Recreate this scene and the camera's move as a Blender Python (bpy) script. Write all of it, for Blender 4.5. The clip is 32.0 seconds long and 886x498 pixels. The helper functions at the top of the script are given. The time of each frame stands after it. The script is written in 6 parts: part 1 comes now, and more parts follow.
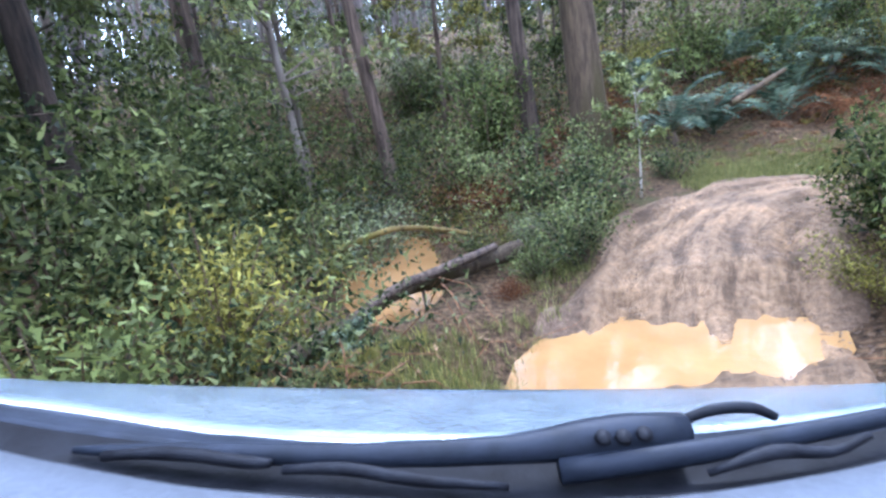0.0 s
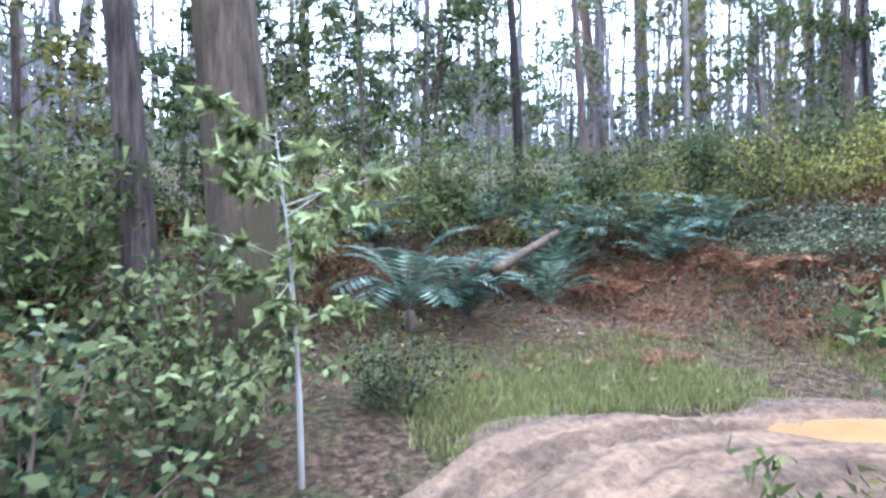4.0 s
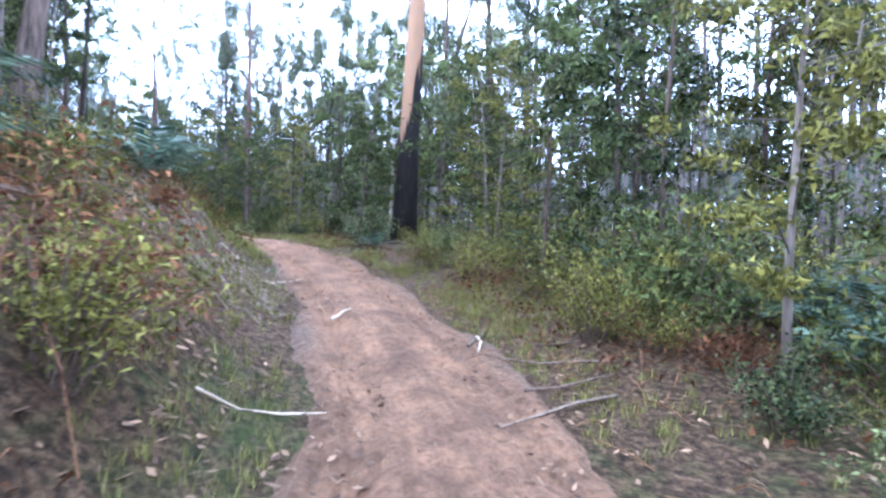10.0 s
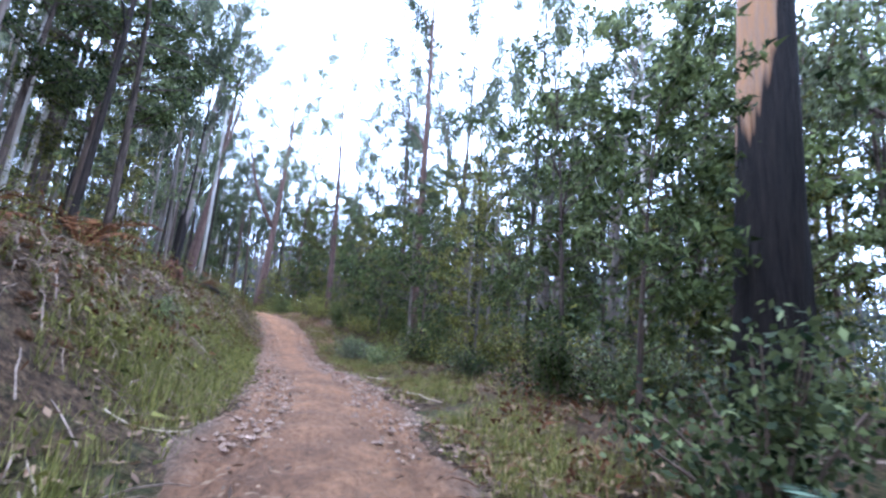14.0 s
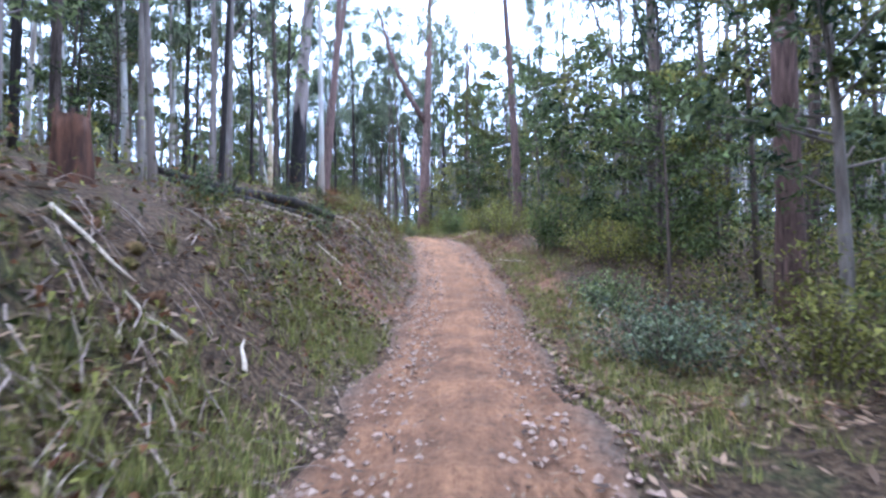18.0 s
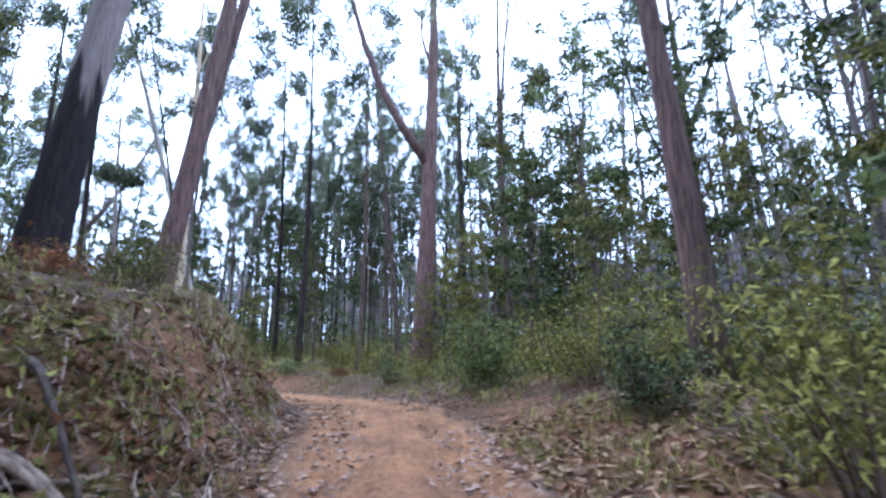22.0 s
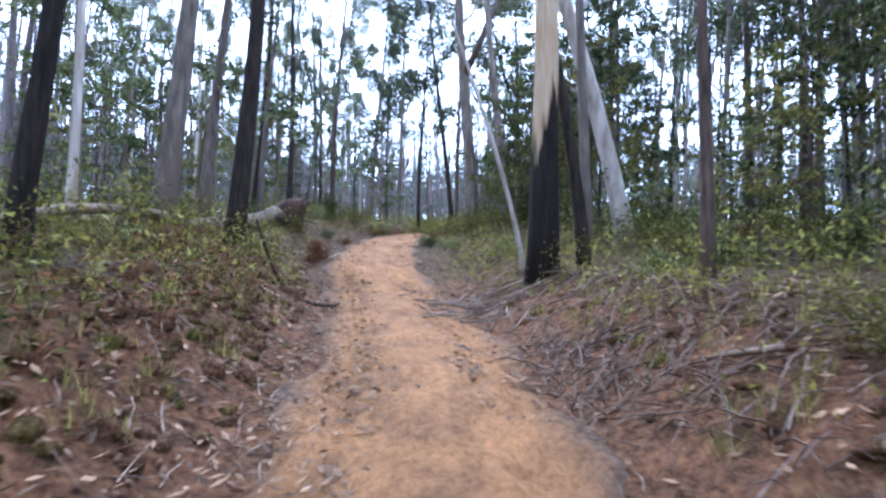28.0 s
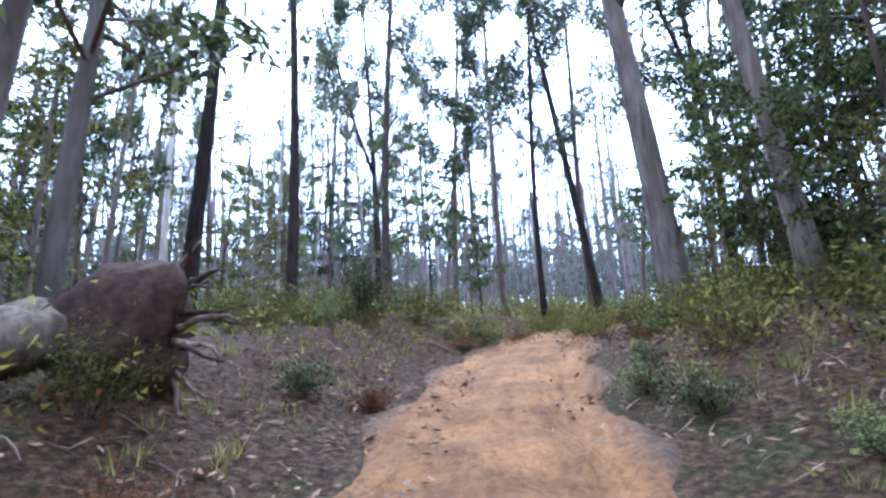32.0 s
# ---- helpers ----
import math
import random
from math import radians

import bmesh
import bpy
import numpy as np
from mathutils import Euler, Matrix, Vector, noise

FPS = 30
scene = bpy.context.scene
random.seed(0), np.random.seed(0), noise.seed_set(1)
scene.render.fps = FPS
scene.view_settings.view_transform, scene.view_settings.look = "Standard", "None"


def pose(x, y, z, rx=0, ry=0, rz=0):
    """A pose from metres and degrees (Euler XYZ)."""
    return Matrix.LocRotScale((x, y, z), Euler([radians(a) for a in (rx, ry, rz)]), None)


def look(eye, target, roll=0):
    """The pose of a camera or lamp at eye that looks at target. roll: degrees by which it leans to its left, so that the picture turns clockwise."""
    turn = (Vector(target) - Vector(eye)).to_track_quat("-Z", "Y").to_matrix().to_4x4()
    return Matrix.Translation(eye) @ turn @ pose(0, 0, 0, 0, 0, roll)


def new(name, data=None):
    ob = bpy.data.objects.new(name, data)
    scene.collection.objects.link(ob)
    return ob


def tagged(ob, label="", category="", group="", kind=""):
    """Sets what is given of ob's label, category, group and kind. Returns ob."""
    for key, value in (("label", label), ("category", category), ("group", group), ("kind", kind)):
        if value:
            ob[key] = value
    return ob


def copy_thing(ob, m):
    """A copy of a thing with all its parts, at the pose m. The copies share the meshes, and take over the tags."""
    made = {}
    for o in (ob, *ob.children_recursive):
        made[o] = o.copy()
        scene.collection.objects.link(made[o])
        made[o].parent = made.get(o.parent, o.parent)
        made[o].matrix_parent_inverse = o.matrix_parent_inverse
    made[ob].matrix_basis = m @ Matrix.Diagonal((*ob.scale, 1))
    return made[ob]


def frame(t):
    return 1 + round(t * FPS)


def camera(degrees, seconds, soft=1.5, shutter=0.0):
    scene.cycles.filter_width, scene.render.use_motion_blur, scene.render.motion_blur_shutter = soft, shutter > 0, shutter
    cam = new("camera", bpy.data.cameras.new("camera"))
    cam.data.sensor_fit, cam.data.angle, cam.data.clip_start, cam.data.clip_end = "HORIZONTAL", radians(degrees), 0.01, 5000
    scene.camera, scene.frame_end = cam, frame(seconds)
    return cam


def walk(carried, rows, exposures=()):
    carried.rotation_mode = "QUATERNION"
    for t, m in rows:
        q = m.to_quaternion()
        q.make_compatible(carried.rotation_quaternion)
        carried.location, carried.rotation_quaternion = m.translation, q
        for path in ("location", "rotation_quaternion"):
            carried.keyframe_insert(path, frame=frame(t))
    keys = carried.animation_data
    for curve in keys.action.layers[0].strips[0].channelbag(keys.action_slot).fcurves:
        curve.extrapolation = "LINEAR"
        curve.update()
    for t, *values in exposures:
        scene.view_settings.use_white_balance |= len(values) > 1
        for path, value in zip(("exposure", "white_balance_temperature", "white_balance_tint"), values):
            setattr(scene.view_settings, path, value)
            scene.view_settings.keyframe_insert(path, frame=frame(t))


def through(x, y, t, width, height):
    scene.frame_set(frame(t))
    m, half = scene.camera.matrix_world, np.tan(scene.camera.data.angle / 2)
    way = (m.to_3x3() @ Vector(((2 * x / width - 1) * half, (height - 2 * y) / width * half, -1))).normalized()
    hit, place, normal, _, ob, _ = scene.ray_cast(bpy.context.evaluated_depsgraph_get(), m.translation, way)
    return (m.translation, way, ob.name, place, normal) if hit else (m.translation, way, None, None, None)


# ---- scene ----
# The camera rides in a four-wheel drive up a forest track, 1.55 m over the ground.
# Rows: seconds, place, turn to the left from +y, tilt up, lean (degrees).
PATH = [
    (0.0, -0.00, -0.00, 0.00, 1.5, -16.0, -7.6),
    (0.5, 0.04, 0.39, -0.13, -0.3, -16.2, -7.2),
    (1.0, 0.18, 0.84, -0.29, -1.7, -16.2, -5.7),
    (1.5, 0.44, 1.38, -0.47, -3.7, -15.3, -5.3),
    (2.0, 0.79, 1.98, -0.68, -6.6, -15.1, -1.8),
    (2.5, 1.33, 2.75, -0.78, -9.4, -11.1, -2.9),
    (3.0, 1.83, 3.65, -0.80, -14.7, -8.4, -3.4),
    (3.5, 2.32, 4.44, -0.68, -20.3, -3.0, -0.9),
    (4.0, 2.51, 4.95, -0.52, -25.2, 0.5, -0.8),
    (4.5, 2.79, 5.47, -0.37, -30.1, 2.1, -1.8),
    (5.0, 3.26, 6.06, -0.28, -36.6, 1.8, -3.4),
    (5.5, 3.90, 6.60, -0.18, -48.0, 0.0, -6.0),
    (6.0, 5.00, 7.00, -0.22, -59.5, -3.0, -4.8),
    (6.5, 6.20, 7.10, -0.42, -69.5, -2.2, -1.2),
    (7.0, 7.10, 6.75, -0.58, -77.5, -1.2, 0.0),
    (7.5, 8.10, 6.35, -0.56, -89.0, -3.8, 6.0),
    (8.0, 9.00, 5.80, -0.52, -102.0, -1.8, 3.0),
    (8.5, 10.02, 5.15, -0.45, -116.5, 0.6, 2.6),
    (9.0, 11.20, 4.18, -0.43, -129.8, 1.8, 3.2),
    (9.5, 12.33, 3.06, -0.49, -132.1, 2.3, 3.2),
    (10.0, 13.31, 2.08, -0.54, -133.9, 1.8, 2.3),
    (10.5, 14.28, 0.85, -0.59, -138.2, 2.0, -0.7),
    (11.0, 15.55, -0.30, -0.51, -136.0, 3.3, -1.0),
    (11.5, 17.09, -1.36, -0.29, -132.8, 7.7, 0.6),
    (12.0, 18.81, -2.32, -0.05, -128.7, 9.6, 4.8),
    (12.5, 20.50, -3.18, 0.16, -124.8, 11.8, 4.8),
    (13.0, 22.14, -3.76, 0.38, -119.8, 11.6, 8.1),
    (13.5, 23.61, -4.33, 0.65, -116.0, 13.7, 5.1),
    (14.0, 25.05, -4.76, 0.88, -111.1, 12.6, 5.4),
    (14.5, 26.40, -5.17, 1.14, -108.3, 11.1, 1.9),
    (15.0, 28.28, -5.39, 1.42, -104.4, 8.7, 0.5),
    (15.5, 30.24, -5.70, 1.56, -100.8, 5.1, -0.3),
    (16.0, 32.09, -6.03, 1.66, -99.5, 5.4, -0.4),
    (16.5, 33.95, -6.29, 1.77, -97.7, 5.8, -0.7),
    (17.0, 35.90, -6.47, 1.87, -94.9, 4.8, -1.3),
    (17.5, 38.01, -6.55, 1.93, -91.7, 2.1, -1.7),
    (18.0, 40.34, -6.53, 1.90, -92.1, 1.9, 0.0),
    (18.5, 42.76, -6.69, 1.95, -93.4, 4.6, 0.3),
    (19.0, 45.20, -6.90, 2.02, -93.8, 5.4, -0.9),
    (19.5, 47.54, -7.06, 2.03, -94.1, 5.2, 1.2),
    (20.0, 49.76, -7.24, 2.13, -95.3, 7.9, -0.3),
    (20.5, 52.06, -7.39, 2.43, -95.9, 11.9, -0.8),
    (21.0, 54.31, -7.45, 2.93, -95.4, 16.4, 0.3),
    (21.5, 56.35, -7.42, 3.41, -93.1, 15.9, -0.7),
    (22.0, 58.33, -7.34, 3.78, -89.6, 14.8, -0.5),
    (22.5, 60.25, -7.22, 4.06, -87.3, 11.2, -0.0),
    (23.0, 62.11, -7.04, 4.32, -84.3, 9.8, -1.3),
    (23.5, 63.77, -6.82, 4.61, -82.2, 12.1, 0.4),
    (24.0, 65.42, -6.54, 4.81, -78.7, 10.0, 0.9),
    (24.5, 66.92, -6.24, 4.96, -76.4, 8.9, -0.2),
    (25.0, 68.24, -5.75, 4.96, -73.0, 6.2, -0.5),
    (25.5, 69.51, -5.16, 4.92, -68.8, 4.6, -0.3),
    (26.0, 70.74, -4.45, 4.91, -64.2, 5.0, -0.0),
    (26.5, 71.96, -3.61, 4.95, -59.5, 6.5, 0.1),
    (27.0, 73.40, -2.55, 5.04, -53.7, 4.5, -0.6),
    (27.5, 74.98, -1.04, 5.10, -47.1, 3.9, -0.8),
    (28.0, 76.41, 0.61, 5.01, -41.2, 2.3, 1.3),
    (28.5, 77.69, 2.09, 5.13, -38.9, 5.7, -1.6),
    (29.0, 78.85, 3.53, 5.29, -34.2, 8.0, -1.8),
    (29.5, 79.87, 4.95, 5.36, -30.1, 6.5, -0.1),
    (30.0, 80.79, 6.24, 5.58, -28.4, 10.4, -1.6),
    (30.5, 81.73, 7.80, 5.84, -27.6, 10.2, -1.0),
    (31.0, 82.56, 9.32, 6.03, -27.6, 11.5, -1.4),
    (31.5, 83.31, 10.70, 6.26, -29.5, 13.3, -1.0),
    (32.0, 83.86, 11.86, 6.37, -31.6, 12.0, -2.8),
]


def heading(x, y, z, turn, tilt, lean):
    a, b = radians(turn), radians(tilt)
    ahead = Vector((-math.sin(a) * math.cos(b), math.cos(a) * math.cos(b), math.sin(b)))
    return look((x, y, z), Vector((x, y, z)) + ahead, lean)


cam = camera(82.0, 32.0, soft=2.6, shutter=0.2)
walk(cam, [(t, heading(*row)) for t, *row in PATH],
     exposures=[(0.0, 2.0, 4900, 16), (1.0, 2.0, 4650, 16), (3.0, 2.4, 4680, 16), (5.0, 2.4, 4750, 16), (7.0, 2.45, 4650, 16), (8.0, 2.4, 4630, 16), (9.0, 2.1, 4600, 16), (11.0, 2.15, 4600, 16), (14.0, 1.75, 4650, 16), (18.5, 2.0, 4600, 16), (20.0, 1.92, 4600, 16), (22.0, 1.45, 4650, 16), (24.0, 1.65, 4650, 16), (27.0, 1.55, 4700, 16), (32.0, 1.68, 4700, 16)])

# Middle of the track on the ground, second by second, with its run before and after.
TRACK = [(0.3, -14.0, 2.25), (0.1, -6.0, 0.35)] + [(row[1], row[2], row[3] - 1.55) for row in PATH[::2]]
TRACK += [(88.0, 17.2, 6.1), (92.5, 21.0, 6.8), (97.5, 23.5, 7.1), (102.0, 25.0, 7.4)]

# ---- light: a bright overcast sky ----
world = bpy.data.worlds.new("overcast")
scene.world = world
world.use_nodes = True
wn, wl = world.node_tree.nodes, world.node_tree.links
sky = wn.new("ShaderNodeTexSky")
sky.sky_type, sky.sun_disc = "NISHITA", False
sky.sun_elevation, sky.sun_rotation = radians(48), radians(200)
cloud = wn.new("ShaderNodeMix")
cloud.data_type = "RGBA"
cloud.inputs[0].default_value = 0.86
wl.new(sky.outputs[0], cloud.inputs[6])
cloud.inputs[7].default_value = (9.4, 9.8, 10.4, 1)
wn["Background"].inputs[1].default_value = 0.23
wl.new(cloud.outputs[2], wn["Background"].inputs[0])
sun = new("sun", bpy.data.lights.new("sun", "SUN"))
sun.data.energy, sun.data.angle, sun.data.color = 2.4, radians(20), (1.0, 0.96, 0.9)
sun.rotation_euler = (radians(42), 0, radians(160))

# ---- materials ----
def principled(name, rough=0.8, metal=0.0, spec=0.3):
    m = bpy.data.materials.new(name)
    m.use_nodes = True
    b = m.node_tree.nodes["Principled BSDF"]
    b.inputs["Roughness"].default_value, b.inputs["Metallic"].default_value = rough, metal
    b.inputs["Specular IOR Level"].default_value = spec
    return m, m.node_tree.nodes, m.node_tree.links, b


def ramp(nodes, *stops):
    r = nodes.new("ShaderNodeValToRGB")
    while len(r.color_ramp.elements) < len(stops):
        r.color_ramp.elements.new(0.5)
    for e, (at, c) in zip(r.color_ramp.elements, stops):
        e.position, e.color = at, (*c, 1)
    return r


def noise_tex(nodes, links, scale, detail=5, vector=None, rough=0.6):
    n = nodes.new("ShaderNodeTexNoise")
    n.inputs["Scale"].default_value, n.inputs["Detail"].default_value = scale, detail
    n.inputs["Roughness"].default_value = rough
    if vector is not None:
        links.new(vector, n.inputs["Vector"])
    return n


def mixed(nodes, links, a, b, fac, mode="MIX"):
    x = nodes.new("ShaderNodeMix")
    x.data_type, x.blend_type = "RGBA", mode
    for v, i in ((fac, 0), (a, 6), (b, 7)):
        if isinstance(v, (int, float)):
            x.inputs[i].default_value = v
        elif isinstance(v, tuple):
            x.inputs[i].default_value = (*v, 1)
        else:
            links.new(v, x.inputs[i])
    return x.outputs[2]


def bumped(nodes, links, b, height, strength=0.5, distance=0.03):
    n = nodes.new("ShaderNodeBump")
    n.inputs["Strength"].default_value, n.inputs["Distance"].default_value = strength, distance
    links.new(height, n.inputs["Height"])
    links.new(n.outputs[0], b.inputs["Normal"])


def leaf_material(name, dark, light, through=0.35, rough=0.55, spec=0.2):
    """Leaves: two tones by leaf and by plant, with light passing through."""
    m, n, l, b = principled(name, rough, 0, spec)
    g, o = n.new("ShaderNodeNewGeometry"), n.new("ShaderNodeObjectInfo")
    add = n.new("ShaderNodeMath")
    add.operation = "MULTIPLY_ADD"
    l.new(g.outputs["Random Per Island"], add.inputs[0])
    add.inputs[1].default_value = 0.65
    half = n.new("ShaderNodeMath")
    half.operation = "MULTIPLY"
    half.inputs[1].default_value = 0.35
    l.new(o.outputs["Random"], half.inputs[0])
    l.new(half.outputs[0], add.inputs[2])
    r = ramp(n, (0.18, dark), (0.66, tuple(0.6 * q for q in light)), (0.97, tuple(1.45 * q for q in light)))
    l.new(add.outputs[0], r.inputs[0])
    l.new(r.outputs[0], b.inputs["Base Color"])
    t = n.new("ShaderNodeBsdfTranslucent")
    l.new(r.outputs[0], t.inputs["Color"])
    s = n.new("ShaderNodeMixShader")
    s.inputs[0].default_value = through
    l.new(b.outputs[0], s.inputs[1])
    l.new(t.outputs[0], s.inputs[2])
    l.new(s.outputs[0], n["Material Output"].inputs["Surface"])
    return m


def bark_material(name, dark, light, stretch=0.12, scale=14, bump=0.8, patches=None):
    """Bark with long vertical streaks, and blotches of a second colour where given."""
    m, n, l, b = principled(name, 0.88, 0, 0.2)
    co = n.new("ShaderNodeTexCoord")
    mp = n.new("ShaderNodeMapping")
    mp.inputs["Scale"].default_value = (1, 1, stretch)
    l.new(co.outputs["Object"], mp.inputs[0])
    f = noise_tex(n, l, scale, 8, mp.outputs[0], 0.65)
    r = ramp(n, (0.32, dark), (0.68, light))
    l.new(f.outputs[0], r.inputs[0])
    c = r.outputs[0]
    if patches:
        big = noise_tex(n, l, 1.1, 3, mp.outputs[0])
        k = ramp(n, (0.48, (0, 0, 0)), (0.58, (1, 1, 1)))
        l.new(big.outputs[0], k.inputs[0])
        c = mixed(n, l, c, patches, k.outputs[0])
    o = n.new("ShaderNodeObjectInfo")
    tone = ramp(n, (0, (0.75, 0.75, 0.75)), (1, (1.2, 1.15, 1.1)))
    l.new(o.outputs["Random"], tone.inputs[0])
    c = mixed(n, l, c, tone.outputs[0], 1.0, "MULTIPLY")
    l.new(c, b.inputs["Base Color"])
    bumped(n, l, b, f.outputs[0], bump, 0.04)
    return m


def charred_material(name, char_top, bare, upper, side_x=1.5, side_y=2.6):
    """A burnt butt below an uneven edge, a strip of bare orange wood, then clean bark above."""
    m, n, l, b = principled(name, 0.9, 0, 0.2)
    co = n.new("ShaderNodeTexCoord")
    mp = n.new("ShaderNodeMapping")
    mp.inputs["Scale"].default_value = (1, 1, 0.1)
    l.new(co.outputs["Object"], mp.inputs[0])
    f = noise_tex(n, l, 16, 8, mp.outputs[0], 0.65)
    sep = n.new("ShaderNodeSeparateXYZ")
    l.new(co.outputs["Object"], sep.inputs[0])
    edge = noise_tex(n, l, 3.0, 3, mp.outputs[0])
    z = n.new("ShaderNodeMath")
    z.operation = "MULTIPLY_ADD"
    l.new(edge.outputs[0], z.inputs[0])
    z.inputs[1].default_value = -5.0
    l.new(sep.outputs[2], z.inputs[2])
    side = z
    for axis, gain in ((0, side_x), (1, side_y)):
        step = n.new("ShaderNodeMath")
        step.operation = "MULTIPLY_ADD"
        l.new(sep.outputs[axis], step.inputs[0])
        step.inputs[1].default_value = gain
        l.new(side.outputs[0], step.inputs[2])
        side = step
    dark, wood = ramp(n, (0.3, (0.006, 0.005, 0.005)), (0.75, (0.03, 0.022, 0.018))), ramp(n, (0.3, bare), (0.7, upper))
    l.new(f.outputs[0], dark.inputs[0])
    l.new(f.outputs[0], wood.inputs[0])
    k = n.new("ShaderNodeMapRange")
    k.inputs[1].default_value, k.inputs[2].default_value = char_top - 2.8, char_top - 2.2
    l.new(side.outputs[0], k.inputs[0])
    c = mixed(n, l, dark.outputs[0], wood.outputs[0], k.outputs[0])
    l.new(c, b.inputs["Base Color"])
    bumped(n, l, b, f.outputs[0], 1.0, 0.05)
    return m


def litter_ground():
    m, n, l, b = principled("forest_floor", 0.92, 0, 0.15)
    co = n.new("ShaderNodeTexCoord").outputs["Object"]
    fine, mid, big = noise_tex(n, l, 13, 9, co, 0.75), noise_tex(n, l, 3.0, 6, co), noise_tex(n, l, 0.35, 4, co)
    a = ramp(n, (0.36, (0.014, 0.009, 0.005)), (0.52, (0.09, 0.055, 0.029)), (0.68, (0.25, 0.16, 0.085)))
    g = ramp(n, (0.34, (0.018, 0.026, 0.007)), (0.7, (0.1, 0.115, 0.03)))
    l.new(fine.outputs[0], a.inputs[0])
    l.new(fine.outputs[0], g.inputs[0])
    k = ramp(n, (0.52, (0, 0, 0)), (0.66, (1, 1, 1)))
    l.new(mixed(n, l, mid.outputs[0], big.outputs[0], 0.6), k.inputs[0])
    c = mixed(n, l, a.outputs[0], g.outputs[0], k.outputs[0])
    cut = n.new("ShaderNodeAttribute")
    cut.attribute_name = "earth"
    dirt = ramp(n, (0.34, (0.05, 0.022, 0.012)), (0.5, (0.2, 0.095, 0.045)), (0.68, (0.36, 0.19, 0.09)))
    l.new(fine.outputs[0], dirt.inputs[0])
    amount = n.new("ShaderNodeMath")
    amount.operation = "MULTIPLY"
    l.new(cut.outputs["Fac"], amount.inputs[0])
    l.new(mid.outputs[0], amount.inputs[1])
    over = n.new("ShaderNodeMapRange")
    over.inputs[1].default_value, over.inputs[2].default_value = 0.25, 0.55
    l.new(amount.outputs[0], over.inputs[0])
    l.new(mixed(n, l, c, dirt.outputs[0], over.outputs[0]), b.inputs["Base Color"])
    bumped(n, l, b, fine.outputs[0], 1.0, 0.09)
    return m


def road_material():
    """Clay track: wet pink-brown mud by the creek, red-brown earth on the climb, yellow clay on the top."""
    m, n, l, b = principled("clay_track", 0.75, 0, 0.15)
    co = n.new("ShaderNodeTexCoord").outputs["Object"]
    fine, mid = noise_tex(n, l, 14, 9, co, 0.75), noise_tex(n, l, 1.7, 6, co)
    tint = n.new("ShaderNodeAttribute")
    tint.attribute_name = "clay"
    base = ramp(n, (0.0, (0.27, 0.18, 0.105)), (0.3, (0.23, 0.138, 0.08)), (0.62, (0.26, 0.132, 0.064)), (1.0, (0.38, 0.2, 0.085)))
    l.new(tint.outputs["Fac"], base.inputs[0])
    speck = ramp(n, (0.3, (0.45, 0.42, 0.4)), (0.52, (0.95, 0.95, 0.95)), (0.75, (1.35, 1.3, 1.22)))
    l.new(fine.outputs[0], speck.inputs[0])
    blot = ramp(n, (0.35, (0.62, 0.62, 0.65)), (0.65, (1.15, 1.12, 1.08)))
    l.new(mid.outputs[0], blot.inputs[0])
    c = mixed(n, l, mixed(n, l, base.outputs[0], speck.outputs[0], 1.0, "MULTIPLY"), blot.outputs[0], 1.0, "MULTIPLY")
    # smears drawn out along the wheel lines
    across, run, lines = n.new("ShaderNodeAttribute"), n.new("ShaderNodeAttribute"), n.new("ShaderNodeCombineXYZ")
    across.attribute_name, run.attribute_name = "across", "run"
    l.new(across.outputs["Fac"], lines.inputs[0])
    l.new(run.outputs["Fac"], lines.inputs[1])
    smear = noise_tex(n, l, 5.5, 5, lines.outputs[0], 0.65)
    drag = ramp(n, (0.4, (0.36, 0.35, 0.35)), (0.51, (0.95, 0.95, 0.95)), (0.64, (1.35, 1.32, 1.28)))
    l.new(smear.outputs[0], drag.inputs[0])
    much = n.new("ShaderNodeMapRange")
    much.inputs[1].default_value, much.inputs[2].default_value = 0.05, 0.45
    much.inputs[3].default_value, much.inputs[4].default_value = 0.75, 0.2
    l.new(tint.outputs["Fac"], much.inputs[0])
    c = mixed(n, l, c, drag.outputs[0], much.outputs[0], "MULTIPLY")
    rim = n.new("ShaderNodeAttribute")
    rim.attribute_name = "rim"
    lit = ramp(n, (0.3, (0.05, 0.032, 0.02)), (0.5, (0.13, 0.085, 0.055)), (0.7, (0.24, 0.165, 0.11)))
    l.new(fine.outputs[0], lit.inputs[0])
    patch = n.new("ShaderNodeMath")
    patch.operation = "MULTIPLY_ADD"
    l.new(mid.outputs[0], patch.inputs[0])
    patch.inputs[1].default_value = 1.6
    l.new(rim.outputs["Fac"], patch.inputs[2])
    over = n.new("ShaderNodeMapRange")
    over.inputs[1].default_value, over.inputs[2].default_value = 1.15, 1.75
    l.new(patch.outputs[0], over.inputs[0])
    c = mixed(n, l, c, lit.outputs[0], over.outputs[0])
    l.new(c, b.inputs["Base Color"])
    wet = n.new("ShaderNodeMapRange")
    wet.inputs[1].default_value, wet.inputs[2].default_value = 0.0, 0.3
    wet.inputs[3].default_value, wet.inputs[4].default_value = 0.62, 0.85
    l.new(tint.outputs["Fac"], wet.inputs[0])
    l.new(wet.outputs[0], b.inputs["Roughness"])
    bumped(n, l, b, mixed(n, l, mixed(n, l, fine.outputs[0], mid.outputs[0], 0.3), smear.outputs[0], 0.45), 1.0, 0.14)
    return m


